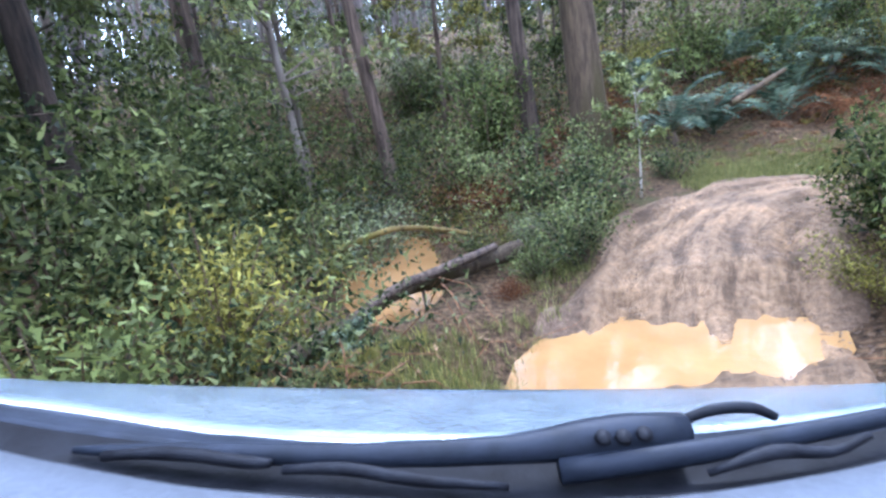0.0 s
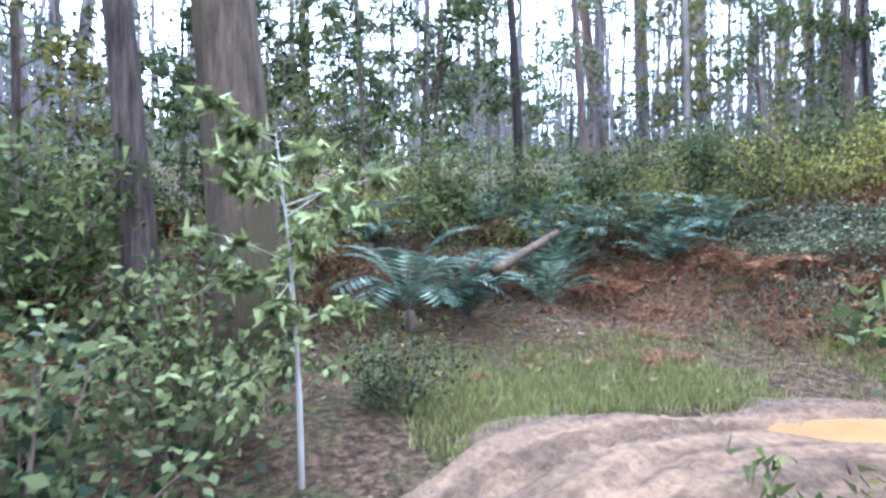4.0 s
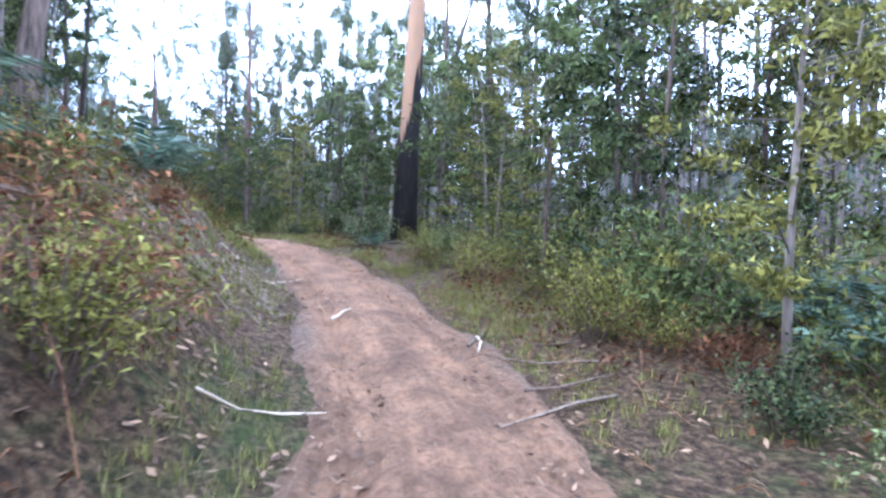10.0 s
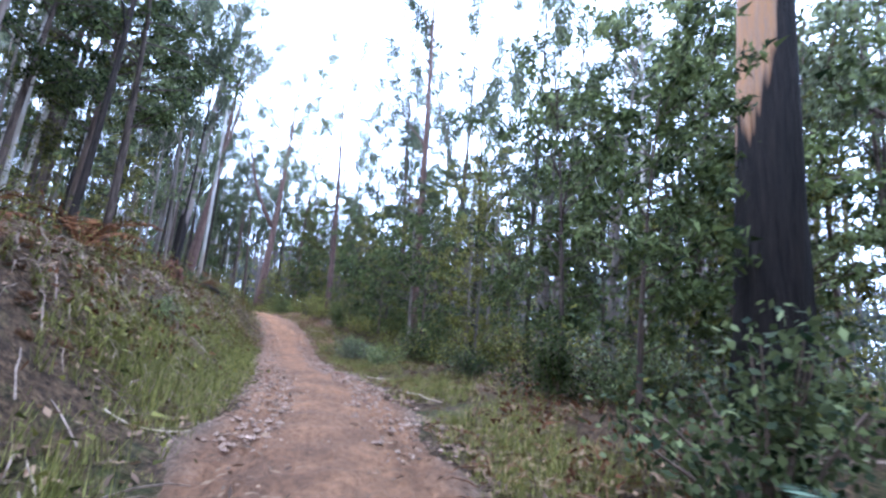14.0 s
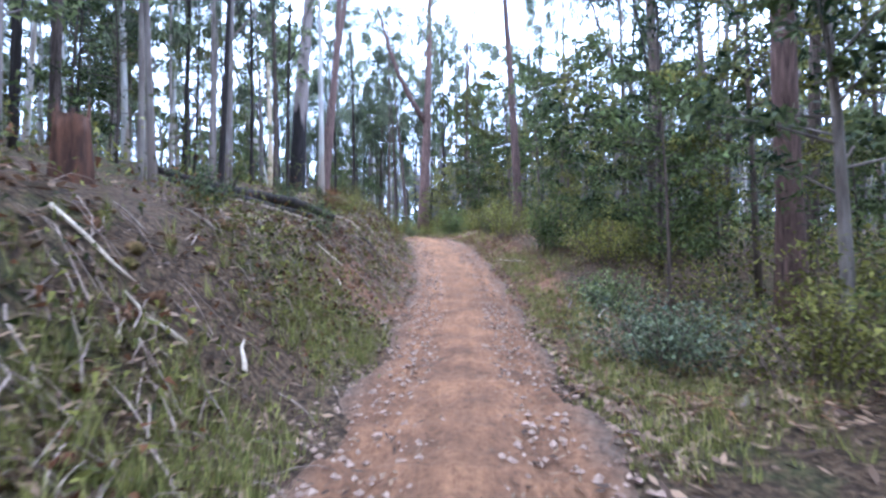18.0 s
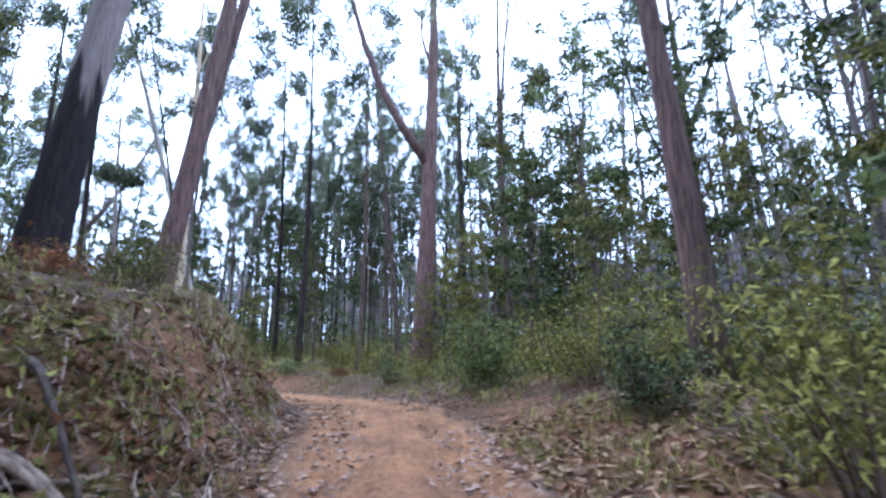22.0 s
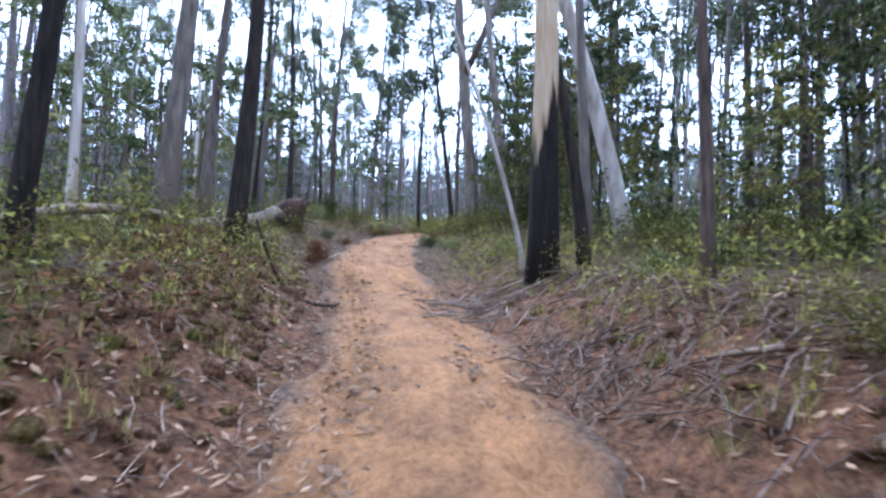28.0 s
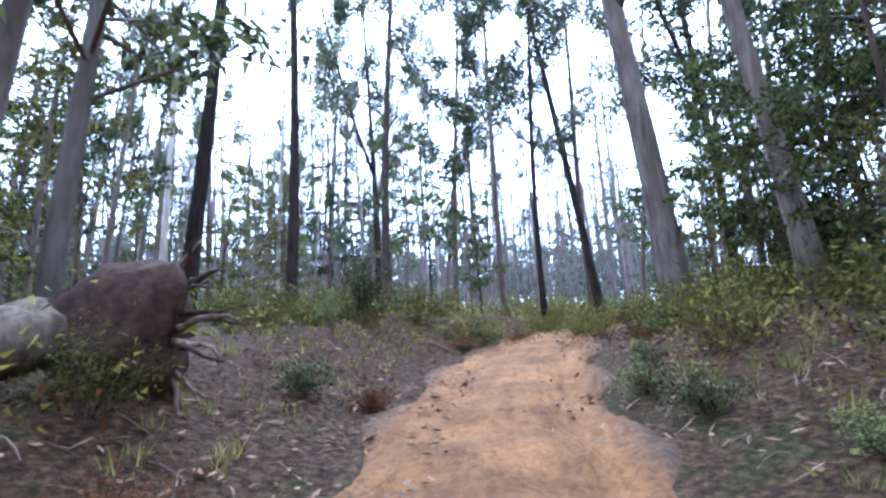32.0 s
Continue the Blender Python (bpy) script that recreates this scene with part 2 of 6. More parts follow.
def plain(name, dark, light, rough=0.8, scale=12, bump=0.5, metal=0.0, spec=0.3, detail=6):
    m, n, l, b = principled(name, rough, metal, spec)
    co = n.new("ShaderNodeTexCoord").outputs["Object"]
    f = noise_tex(n, l, scale, detail, co)
    r = ramp(n, (0.3, dark), (0.7, light))
    l.new(f.outputs[0], r.inputs[0])
    o, g = n.new("ShaderNodeObjectInfo"), n.new("ShaderNodeNewGeometry")
    tone = ramp(n, (0, (0.78, 0.78, 0.78)), (1, (1.2, 1.2, 1.2)))
    l.new(mixed(n, l, o.outputs["Random"], g.outputs["Random Per Island"], 0.5), tone.inputs[0])
    l.new(mixed(n, l, r.outputs[0], tone.outputs[0], 1.0, "MULTIPLY"), b.inputs["Base Color"])
    if bump:
        bumped(n, l, b, f.outputs[0], bump, 0.02)
    return m


FLOOR, CLAY = litter_ground(), road_material()
GUM_LEAF = leaf_material("gum_leaves", (0.022, 0.03, 0.018), (0.19, 0.205, 0.11), 0.45, 0.6, 0.08)
WATTLE_LEAF = leaf_material("wattle_leaves", (0.01, 0.017, 0.006), (0.15, 0.175, 0.055), 0.32, 0.6, 0.08)
TEATREE_LEAF = leaf_material("tea_tree_leaves", (0.02, 0.024, 0.006), (0.27, 0.245, 0.055), 0.32, 0.6, 0.08)
BUSH_LEAF = leaf_material("bush_leaves", (0.014, 0.024, 0.009), (0.24, 0.265, 0.1), 0.32, 0.5, 0.12)
BRAMBLE_LEAF = leaf_material("bramble_leaves", (0.012, 0.02, 0.008), (0.18, 0.195, 0.095), 0.2, 0.42, 0.2)
FERN_LEAF = leaf_material("fern_fronds", (0.025, 0.05, 0.032), (0.17, 0.22, 0.14), 0.25, 0.55, 0.15)
# distance haze is put into this paler grey-green leaf colour
HAZE_LEAF = leaf_material("hazed_distant_gum_leaves", (0.045, 0.055, 0.042), (0.25, 0.26, 0.19), 0.4, 0.6, 0.1)
BRACKEN = leaf_material("dead_bracken", (0.045, 0.018, 0.008), (0.27, 0.125, 0.055), 0.25, 0.8, 0.05)
GRASS = leaf_material("grass_blades", (0.07, 0.075, 0.015), (0.34, 0.31, 0.085), 0.3, 0.6, 0.08)
GREEN_GRASS = leaf_material("wet_green_grass", (0.045, 0.06, 0.012), (0.3, 0.285, 0.1), 0.3, 0.6, 0.08)
DRY_LEAF = leaf_material("fallen_leaves", (0.06, 0.033, 0.018), (0.42, 0.26, 0.145), 0.1, 0.7, 0.2)
BROWN_BARK = bark_material("brown_stringy_bark", (0.022, 0.016, 0.013), (0.15, 0.11, 0.085))
GREY_BARK = bark_material("grey_smooth_bark", (0.075, 0.06, 0.05), (0.27, 0.23, 0.195), 0.2, 6, 0.3, (0.15, 0.115, 0.09))
PALE_BARK = bark_material("pale_gum_bark", (0.28, 0.25, 0.21), (0.62, 0.58, 0.52), 0.2, 5, 0.25, (0.3, 0.24, 0.18))
BLACK_BARK = bark_material("fire_blackened_bark", (0.008, 0.007, 0.006), (0.05, 0.036, 0.028))
MOSS_BARK = bark_material("mossy_bark", (0.07, 0.05, 0.02), (0.26, 0.19, 0.06), 0.3, 10, 0.6, (0.12, 0.1, 0.02))
DAMP_BARK = bark_material("damp_mossy_bark", (0.03, 0.022, 0.016), (0.13, 0.095, 0.06), 0.15, 12, 1.0, (0.062, 0.05, 0.024))
DEAD_WOOD = bark_material("weathered_dead_wood", (0.07, 0.05, 0.035), (0.3, 0.23, 0.17), 0.15, 14, 0.7)
BARE_WOOD = plain("bare_split_wood", (0.3, 0.19, 0.08), (0.55, 0.4, 0.2), 0.8, 18)
TWIG = plain("twigs", (0.06, 0.04, 0.028), (0.2, 0.14, 0.1), 0.9, 20)
STONE = plain("track_stones", (0.16, 0.09, 0.06), (0.42, 0.29, 0.2), 0.85, 9)
CANE = plain("dead_canes", (0.05, 0.02, 0.009), (0.3, 0.145, 0.062), 0.85, 14, 0)
GREY_TWIG = plain("grey_twigs", (0.09, 0.06, 0.045), (0.4, 0.29, 0.21), 0.9, 14, 0)
# grey-lilac bark: the haze over far trunks is painted into the colour
HAZE_BARK = bark_material("hazed_distant_gum_bark", (0.06, 0.048, 0.045), (0.27, 0.22, 0.2), 0.2, 6, 0.2)
ROOT_EARTH = plain("root_ball_earth", (0.014, 0.009, 0.007), (0.085, 0.048, 0.031), 0.95, 9, 1.0)

# ---- mesh helpers ----
def mesh_of(name, verts, faces, material, smooth=True):
    me = bpy.data.meshes.new(name)
    me.from_pydata([tuple(v) for v in verts], [], faces)
    me.materials.append(material)
    if smooth:
        me.shade_smooth()
    me.update()
    return me


def thing(name, label, category, group="", kind=""):
    return tagged(new(name), label, category, group, kind)


def part(name, me, parent, label=""):
    ob = new(name, me)
    ob.parent = parent
    return tagged(ob, label)


class Shape:
    """Collects tubes and blades into one mesh."""

    def __init__(self):
        self.v, self.f, self.n = [], [], 0

    def add(self, verts, faces):
        self.v.extend(verts)
        self.f.extend([tuple(i + self.n for i in f) for f in faces])
        self.n += len(verts)

    def tube(self, pts, radii, sides=8, rough=0.0, rng=None, cap=True):
        pts = [Vector(p) for p in pts]
        verts, faces = [], []
        ref = Vector((0.31, 0.95, 0.05))
        for i, (p, r) in enumerate(zip(pts, radii)):
            d = (pts[min(i + 1, len(pts) - 1)] - pts[max(i - 1, 0)]).normalized()
            if abs(d.dot(ref)) > 0.95:
                ref = Vector((0.9, 0.1, 0.4))
            a = d.cross(ref).normalized()
            b = d.cross(a)
            for k in range(sides):
                w = 2 * math.pi * k / sides
                rr = r * (1 + (rng.uniform(-rough, rough) if rng and rough else 0))
                verts.append(p + (a * math.cos(w) + b * math.sin(w)) * rr)
        for i in range(len(pts) - 1):
            for k in range(sides):
                faces.append((i * sides + k, i * sides + (k + 1) % sides, (i + 1) * sides + (k + 1) % sides, (i + 1) * sides + k))
        if cap:
            faces.append(tuple(range(sides))[::-1])
            faces.append(tuple((len(pts) - 1) * sides + k for k in range(sides)))
        self.add(verts, faces)

    def mesh(self, name, material, smooth=True):
        return mesh_of(name, self.v, self.f, material, smooth)


def leaf_cloud(rng, centres, count, spread, length, width, droop=0.5, broad=False):
    """Single pointed or broad leaves, scattered round the given centres: vertices and faces in bulk."""
    c = np.repeat(np.asarray(centres, float), count, 0)
    n = len(c)
    off = rng.normal(size=(n, 3)) * np.asarray(spread) * 0.55
    base = c + off
    ways = rng.normal(size=(n, 3))
    ways[:, 2] -= droop * 1.6
    ways /= np.linalg.norm(ways, axis=1)[:, None]
    side = np.cross(ways, rng.normal(size=(n, 3)))
    side /= np.linalg.norm(side, axis=1)[:, None] + 1e-9
    ln = length * rng.uniform(0.6, 1.3, n)[:, None]
    wd = width * rng.uniform(0.7, 1.2, n)[:, None]
    if not broad:
        verts = np.stack([base + side * wd, base - side * wd, base + ways * ln], 1).reshape(-1, 3)
        return verts, np.arange(3 * n).reshape(-1, 3).tolist()
    mid = base + ways * ln * 0.45
    verts = np.stack([base, mid + side * wd, base + ways * ln, mid - side * wd], 1).reshape(-1, 3)
    faces = np.arange(4 * n).reshape(-1, 4).tolist()
    return verts, faces

# ---- the lie of the land ----
def along(rows, steps):
    """A smooth line through rows, sampled evenly (Catmull-Rom)."""
    p = np.array(rows, float)
    p = np.vstack([2 * p[0] - p[1], p, 2 * p[-1] - p[-2]])
    out = []
    for i in range(1, len(p) - 2):
        for u in np.arange(steps) / steps:
            a, b, c, d = p[i - 1 : i + 3]
            out.append(0.5 * (2 * b + (c - a) * u + (2 * a - 5 * b + 4 * c - d) * u**2 + (3 * b - a - 3 * c + d) * u**3))
    out.append(p[-2])
    return np.array(out)


LINE = along(TRACK, 6)
LINE[12:, 2] = np.convolve(np.pad(LINE[:, 2], 6, "edge"), np.ones(13) / 13, "valid")[12:]
WAY = np.gradient(LINE[:, :2], axis=0)
WAY /= np.linalg.norm(WAY, axis=1)[:, None]
SECOND = np.arange(len(LINE)) / 6.0 - 2.0
# second, left bank: height, width, further slope, level verge before it; right bank without the verge
BANKS = [
    (-2, 0.2, 2.0, 0.02, 0.0, 0.5, 2.0, 0.10), (1.0, -0.35, 1.6, 0.00, 0.0, 0.5, 1.5, 0.15), (3.0, 0.10, 2.0, 0.16, 0.5, 0.45, 1.5, 0.06),
    (4.0, 0.3, 2.0, 0.24, 1.4, 0.3, 2.0, 0.02), (5.0, 0.5, 2.2, 0.26, 2.6, 0.3, 2.0, 0.02), (6.0, 0.6, 2.2, 0.28, 3.4, 0.3, 2.0, 0.02),
    (7.0, 0.8, 2.4, 0.28, 3.6, 0.3, 2.0, 0.02), (7.6, 0.8, 2.4, 0.28, 2.8, 0.2, 2.0, 0.01), (8.0, 0.9, 2.0, 0.3, 1.6, 0.2, 2.0, 0.01), (8.4, 1.1, 1.7, 0.3, 0.7, 0.2, 2.0, 0.01),
    (8.9, 1.5, 1.7, 0.28, 0.25, 0.1, 2.0, 0.0), (9.5, 1.4, 2.0, 0.27, 0.1, 0.1, 2.0, 0.0), (10.5, 1.35, 2.3, 0.25, 0.0, 0.1, 2.0, 0.0),
    (12.0, 1.3, 2.4, 0.24, 0.0, 0.2, 2.0, 0.0), (15.0, 1.4, 2.4, 0.24, 0.0, 0.35, 2.5, 0.05), (19.0, 2.0, 2.6, 0.22, 0.0, 0.1, 2.0, 0.02),
    (22.0, 1.2, 1.7, 0.22, 0.0, 0.4, 2.0, 0.03), (24.3, 1.55, 1.6, 0.18, 0.0, 0.6, 2.5, 0.04), (25.3, 1.9, 1.5, 0.12, 0.0, 0.6, 2.4, 0.04), (26.1, 0.8, 1.7, 0.1, 0.0, 0.5, 2.2, 0.05), (27.0, 0.7, 1.8, 0.08, 0.0, 0.4, 2.0, 0.05),
    (29.0, 1.0, 1.7, 0.08, 0.0, 1.0, 1.8, 0.04), (32.0, 0.7, 2.0, 0.06, 0.0, 0.5, 2.0, 0.06), (40.0, 0.5, 3.0, 0.05, 0.0, 0.5, 3.0, 0.05),
]
BANK = np.array([[np.interp(t, [b[0] for b in BANKS], [b[k] for b in BANKS]) for k in range(1, 8)] for t in SECOND])


def foot_of_bank(t):
    """How far from the middle of the track the left bank begins."""
    return 1.25 + float(np.interp(t, [b[0] for b in BANKS], [b[4] for b in BANKS]))


HOLLOWS = [(-1.1, 5.0, 1.2, 0.75, 60, 0.28), (1.8, 4.1, 2.2, 0.8, 5, 0.26), (7.1, 7.3, 1.2, 0.5, -25, 0.1)]


def rolling(x, y):
    return (np.sin(0.31 * x + 1.3 * np.sin(0.17 * y)) * np.cos(0.27 * y + 0.9 * np.sin(0.23 * x)) * 0.5
            + np.sin(1.1 * x + 0.7 * y) * np.sin(0.9 * y - 1.3 * x + 2) * 0.22 + np.sin(2.9 * x - 1.7 * y) * np.sin(2.3 * y + 1.9 * x) * 0.12)


def land(x, y):
    """Height of the ground, distance from the middle of the track, and the second at which the track is nearest."""
    x, y = np.atleast_1d(np.asarray(x, float)), np.atleast_1d(np.asarray(y, float))
    z, near, when = np.empty(len(x)), np.empty(len(x)), np.empty(len(x))
    for s in range(0, len(x), 4000):
        X, Y = x[s : s + 4000, None], y[s : s + 4000, None]
        dx, dy = X - LINE[:, 0], Y - LINE[:, 1]
        d2 = dx**2 + dy**2
        d = np.sqrt(d2.min(1))
        w = 1 / (d2 + 0.25 + 0.15 * d[:, None] ** 2) ** 3
        w /= w.sum(1)[:, None]
        lat = dx * WAY[:, 1] - dy * WAY[:, 0]
        right = 0.5 + 0.5 * np.tanh(lat / (0.4 + 0.15 * d[:, None]))
        out = np.maximum(d - 1.25, 0)[:, None]

        def bank(h, wd, sl, level):
            past = np.maximum(out - level, 0)
            u = np.clip(past / wd, 0, 1)
            return np.minimum(out, level) / np.maximum(level, 0.01) * np.minimum(0.4 * level, 0.42) + h * u * u * (3 - 2 * u) + sl * np.maximum(past - 0.5 * wd, 0) / (1 + np.maximum(past - 25, 0) / 40)

        side = bank(BANK[:, 0], BANK[:, 1], BANK[:, 2], BANK[:, 3]) * (1 - right) + bank(BANK[:, 4], BANK[:, 5], BANK[:, 6], 0.0) * right
        z[s : s + 4000] = (w * (LINE[:, 2] + side)).sum(1) + rolling(X[:, 0], Y[:, 0]) * np.clip(out[:, 0] / 3, 0, 1) * 0.35
        near[s : s + 4000], when[s : s + 4000] = d, SECOND[d2.argmin(1)]
    # the creek bed beside the ford
    c = np.exp(-(((x - (0.4 - 0.12 * (y - 6))) / 1.0) ** 2)) * np.clip((y - 4.2) / 1.0, 0, 1) * np.clip((14 - y) / 3, 0, 1)
    z -= 0.35 * c * np.clip((near - 1.0) / 0.8, 0, 1)
    # the gully that the creek runs out of
    for ax, ay, bx, by in ((-0.95, 6.5, -1.3, 9.5), (-1.3, 9.5, -3.0, 15.0)):
        u = np.clip(((x - ax) * (bx - ax) + (y - ay) * (by - ay)) / ((bx - ax) ** 2 + (by - ay) ** 2), 0, 1)
        far = np.hypot(x - ax - u * (bx - ax), y - ay - u * (by - ay))
        floor = -2.5 + 0.62 * np.maximum(far - 0.55, 0) + 0.06 * rolling(3 * x, 3 * y)
        z = np.minimum(z, floor + 0.25 * np.maximum(far - 1.6, 0) ** 2)
    # hollows that hold the puddles
    for cx, cy, rx, ry, turn, deep in HOLLOWS:
        a = radians(turn)
        u, v = (x - cx) * math.cos(a) + (y - cy) * math.sin(a), -(x - cx) * math.sin(a) + (y - cy) * math.cos(a)
        z -= deep * np.clip(1.25 - (u / rx) ** 2 - (v / ry) ** 2, 0, 1)
    return z, near, when


def ground_at(x, y):
    return float(land(x, y)[0][0])


def graded(lo, hi, step, reach):
    inner = np.arange(lo, hi, step)
    grow = step * np.cumsum(1.22 ** np.arange(1, 60))
    grow = grow[grow < reach]
    return np.concatenate([lo - grow[::-1], inner, hi + grow])


def sheet(xs, ys):
    X, Y = np.meshgrid(xs, ys)
    nx, ny = len(xs), len(ys)
    i = np.arange((ny - 1) * (nx - 1))
    a = (i // (nx - 1)) * nx + i % (nx - 1)
    return X.ravel(), Y.ravel(), np.stack([a, a + 1, a + nx + 1, a + nx], 1).tolist()


gx, gy, gf = sheet(graded(-14, 104, 0.45, 2500), graded(-26, 34, 0.45, 2500))
gz, gd, gt = land(gx, gy)
gz -= np.where(gd < 1.2, 0.10, 0) * np.clip((1.2 - gd) / 0.4, 0, 1)
ground_mesh = mesh_of("ground", np.stack([gx, gy, gz], 1), gf, FLOOR)
# bare earth on the cut banks
bare = ground_mesh.attributes.new("earth", "FLOAT", "POINT")
window = np.interp(gt, [0, 18.5, 20.5, 23.5, 25, 27, 28, 31, 33], [0.1, 0.15, 1, 1, 0.5, 0.5, 1, 0.9, 0.3])
bare.data.foreach_set("value", (window * np.clip((3.6 - gd) / 1.2, 0, 1)).astype(np.float32))
ground = new("ground", ground_mesh)
tagged(ground, "brown leaf litter and patchy grass on a forest slope", "ground", kind="structure")

# the track: two wheel ruts, a low crown, rough clay
cols = np.linspace(-1.5, 1.5, 41)
fine = along(TRACK[:-1], 40)
fw = np.gradient(fine[:, :2], axis=0)
fw /= np.linalg.norm(fw, axis=1)[:, None]
ft = np.arange(len(fine)) / 40.0 - 2.0
rx = (fine[:, None, 0] + cols * fw[:, None, 1]).ravel()
ry = (fine[:, None, 1] - cols * fw[:, None, 0]).ravel()
rz = land(rx, ry)[0]
lane = np.tile(cols, len(fine))
tt = np.repeat(ft, len(cols))
rut = np.exp(-(((np.abs(lane) - 0.72) / 0.24) ** 2))
deep = 0.05 + 0.05 * np.exp(-(((tt - 5) / 3.0) ** 2))
rz = rz + 0.045 + 0.05 * np.exp(-(((tt - 5) / 4.0) ** 2)) - rut * deep + 0.03 * np.exp(-((lane / 0.35) ** 2)) + (0.018 - 0.006 * (tt < 9)) * np.random.normal(size=len(rx)) * (0.5 + rut)
rz += (0.024 - 0.016 * (tt < 8)) * np.sin(5.3 * rx + 3.1 * ry) * np.sin(4.1 * ry - 2.7 * rx) + (0.026 * np.sin(11 * lane + 1.4 * np.sin(1.7 * tt)) + 0.02 * np.sin(23 * lane + 2.0 * np.sin(1.1 * tt + 1)) + 0.012 * np.sin(37 * lane - 2.5 * np.sin(1.9 * tt))) * np.exp(-(((tt - 5) / 4.0) ** 2))
edge = np.clip((np.abs(lane) - 1.1 - 0.18 * np.sin(2.1 * rx + 1.3 * ry)) / 0.35, 0, 1)
rz -= 0.2 * edge
n1 = len(cols)
rf = [(r * n1 + c, r * n1 + c + 1, (r + 1) * n1 + c + 1, (r + 1) * n1 + c) for r in range(len(fine) - 1) for c in range(n1 - 1)]
road_mesh = mesh_of("road", np.stack([rx, ry, rz], 1), rf, CLAY)
clay = road_mesh.attributes.new("clay", "FLOAT", "POINT")
clay.data.foreach_set("value", np.interp(tt, [0, 6, 9, 16, 20, 24, 28, 34], [0, 0.05, 0.3, 0.5, 0.62, 0.8, 1, 1]).astype(np.float32))
rim = road_mesh.attributes.new("rim", "FLOAT", "POINT")
rim.data.foreach_set("value", np.clip((np.abs(lane) - 0.75) / 0.55, 0, 1).astype(np.float32))
across = road_mesh.attributes.new("across", "FLOAT", "POINT")
across.data.foreach_set("value", lane.astype(np.float32))
run = road_mesh.attributes.new("run", "FLOAT", "POINT")
run.data.foreach_set("value", (tt * 0.3).astype(np.float32))
road = new("road", road_mesh)
tagged(road, "rutted clay forest track, muddy at the ford and stony on the climb", "track", kind="structure")


# muddy water: the ford, a long puddle round the bend, the creek
def water_sheet(cx, cy, rx, ry, turn, level, label):
    n, a = 48, radians(turn)
    ring = [(math.cos(w) * rx * (1 + 0.1 * math.sin(3 * w + cx)), math.sin(w) * ry * (1 + 0.12 * math.sin(4 * w + cy))) for w in np.linspace(0, 6.283, n, False)]
    v = [(0, 0, 0)] + [(u * math.cos(a) - q * math.sin(a), u * math.sin(a) + q * math.cos(a), 0) for u, q in ring]
    ob = new("water", mesh_of("water", v, [(0, i + 1, (i + 1) % n + 1) for i in range(n)], MUD_WATER))
    ob.location = (cx, cy, level)
    return tagged(ob, label, "water", kind="structure")


def muddy_water():
    m, n, l, b = principled("muddy_water", 0.05, 0, 0.5)
    co = n.new("ShaderNodeTexCoord").outputs["Object"]
    f = noise_tex(n, l, 1.2, 4, co)
    r = ramp(n, (0.3, (0.21, 0.115, 0.042)), (0.7, (0.29, 0.168, 0.068)))
    l.new(f.outputs[0], r.inputs[0])
    l.new(r.outputs[0], b.inputs["Base Color"])
    w = noise_tex(n, l, 9, 2, co)
    bumped(n, l, b, w.outputs[0], 0.16, 0.015)
    return m


MUD_WATER = muddy_water()
ford = land(1.8, 4.1)[0][0] + 0.155
water_sheet(1.8, 4.1, 2.4, 1.1, 5, ford, "orange-brown muddy water across the ford")
water_sheet(7.1, 7.3, 1.4, 0.7, -25, land(7.1, 7.3)[0][0] + 0.085, "shallow orange puddle in the wheel ruts")
water_sheet(-1.1, 7.5, 2.7, 1.0, 99, -2.38, "still muddy creek under the fallen branches")

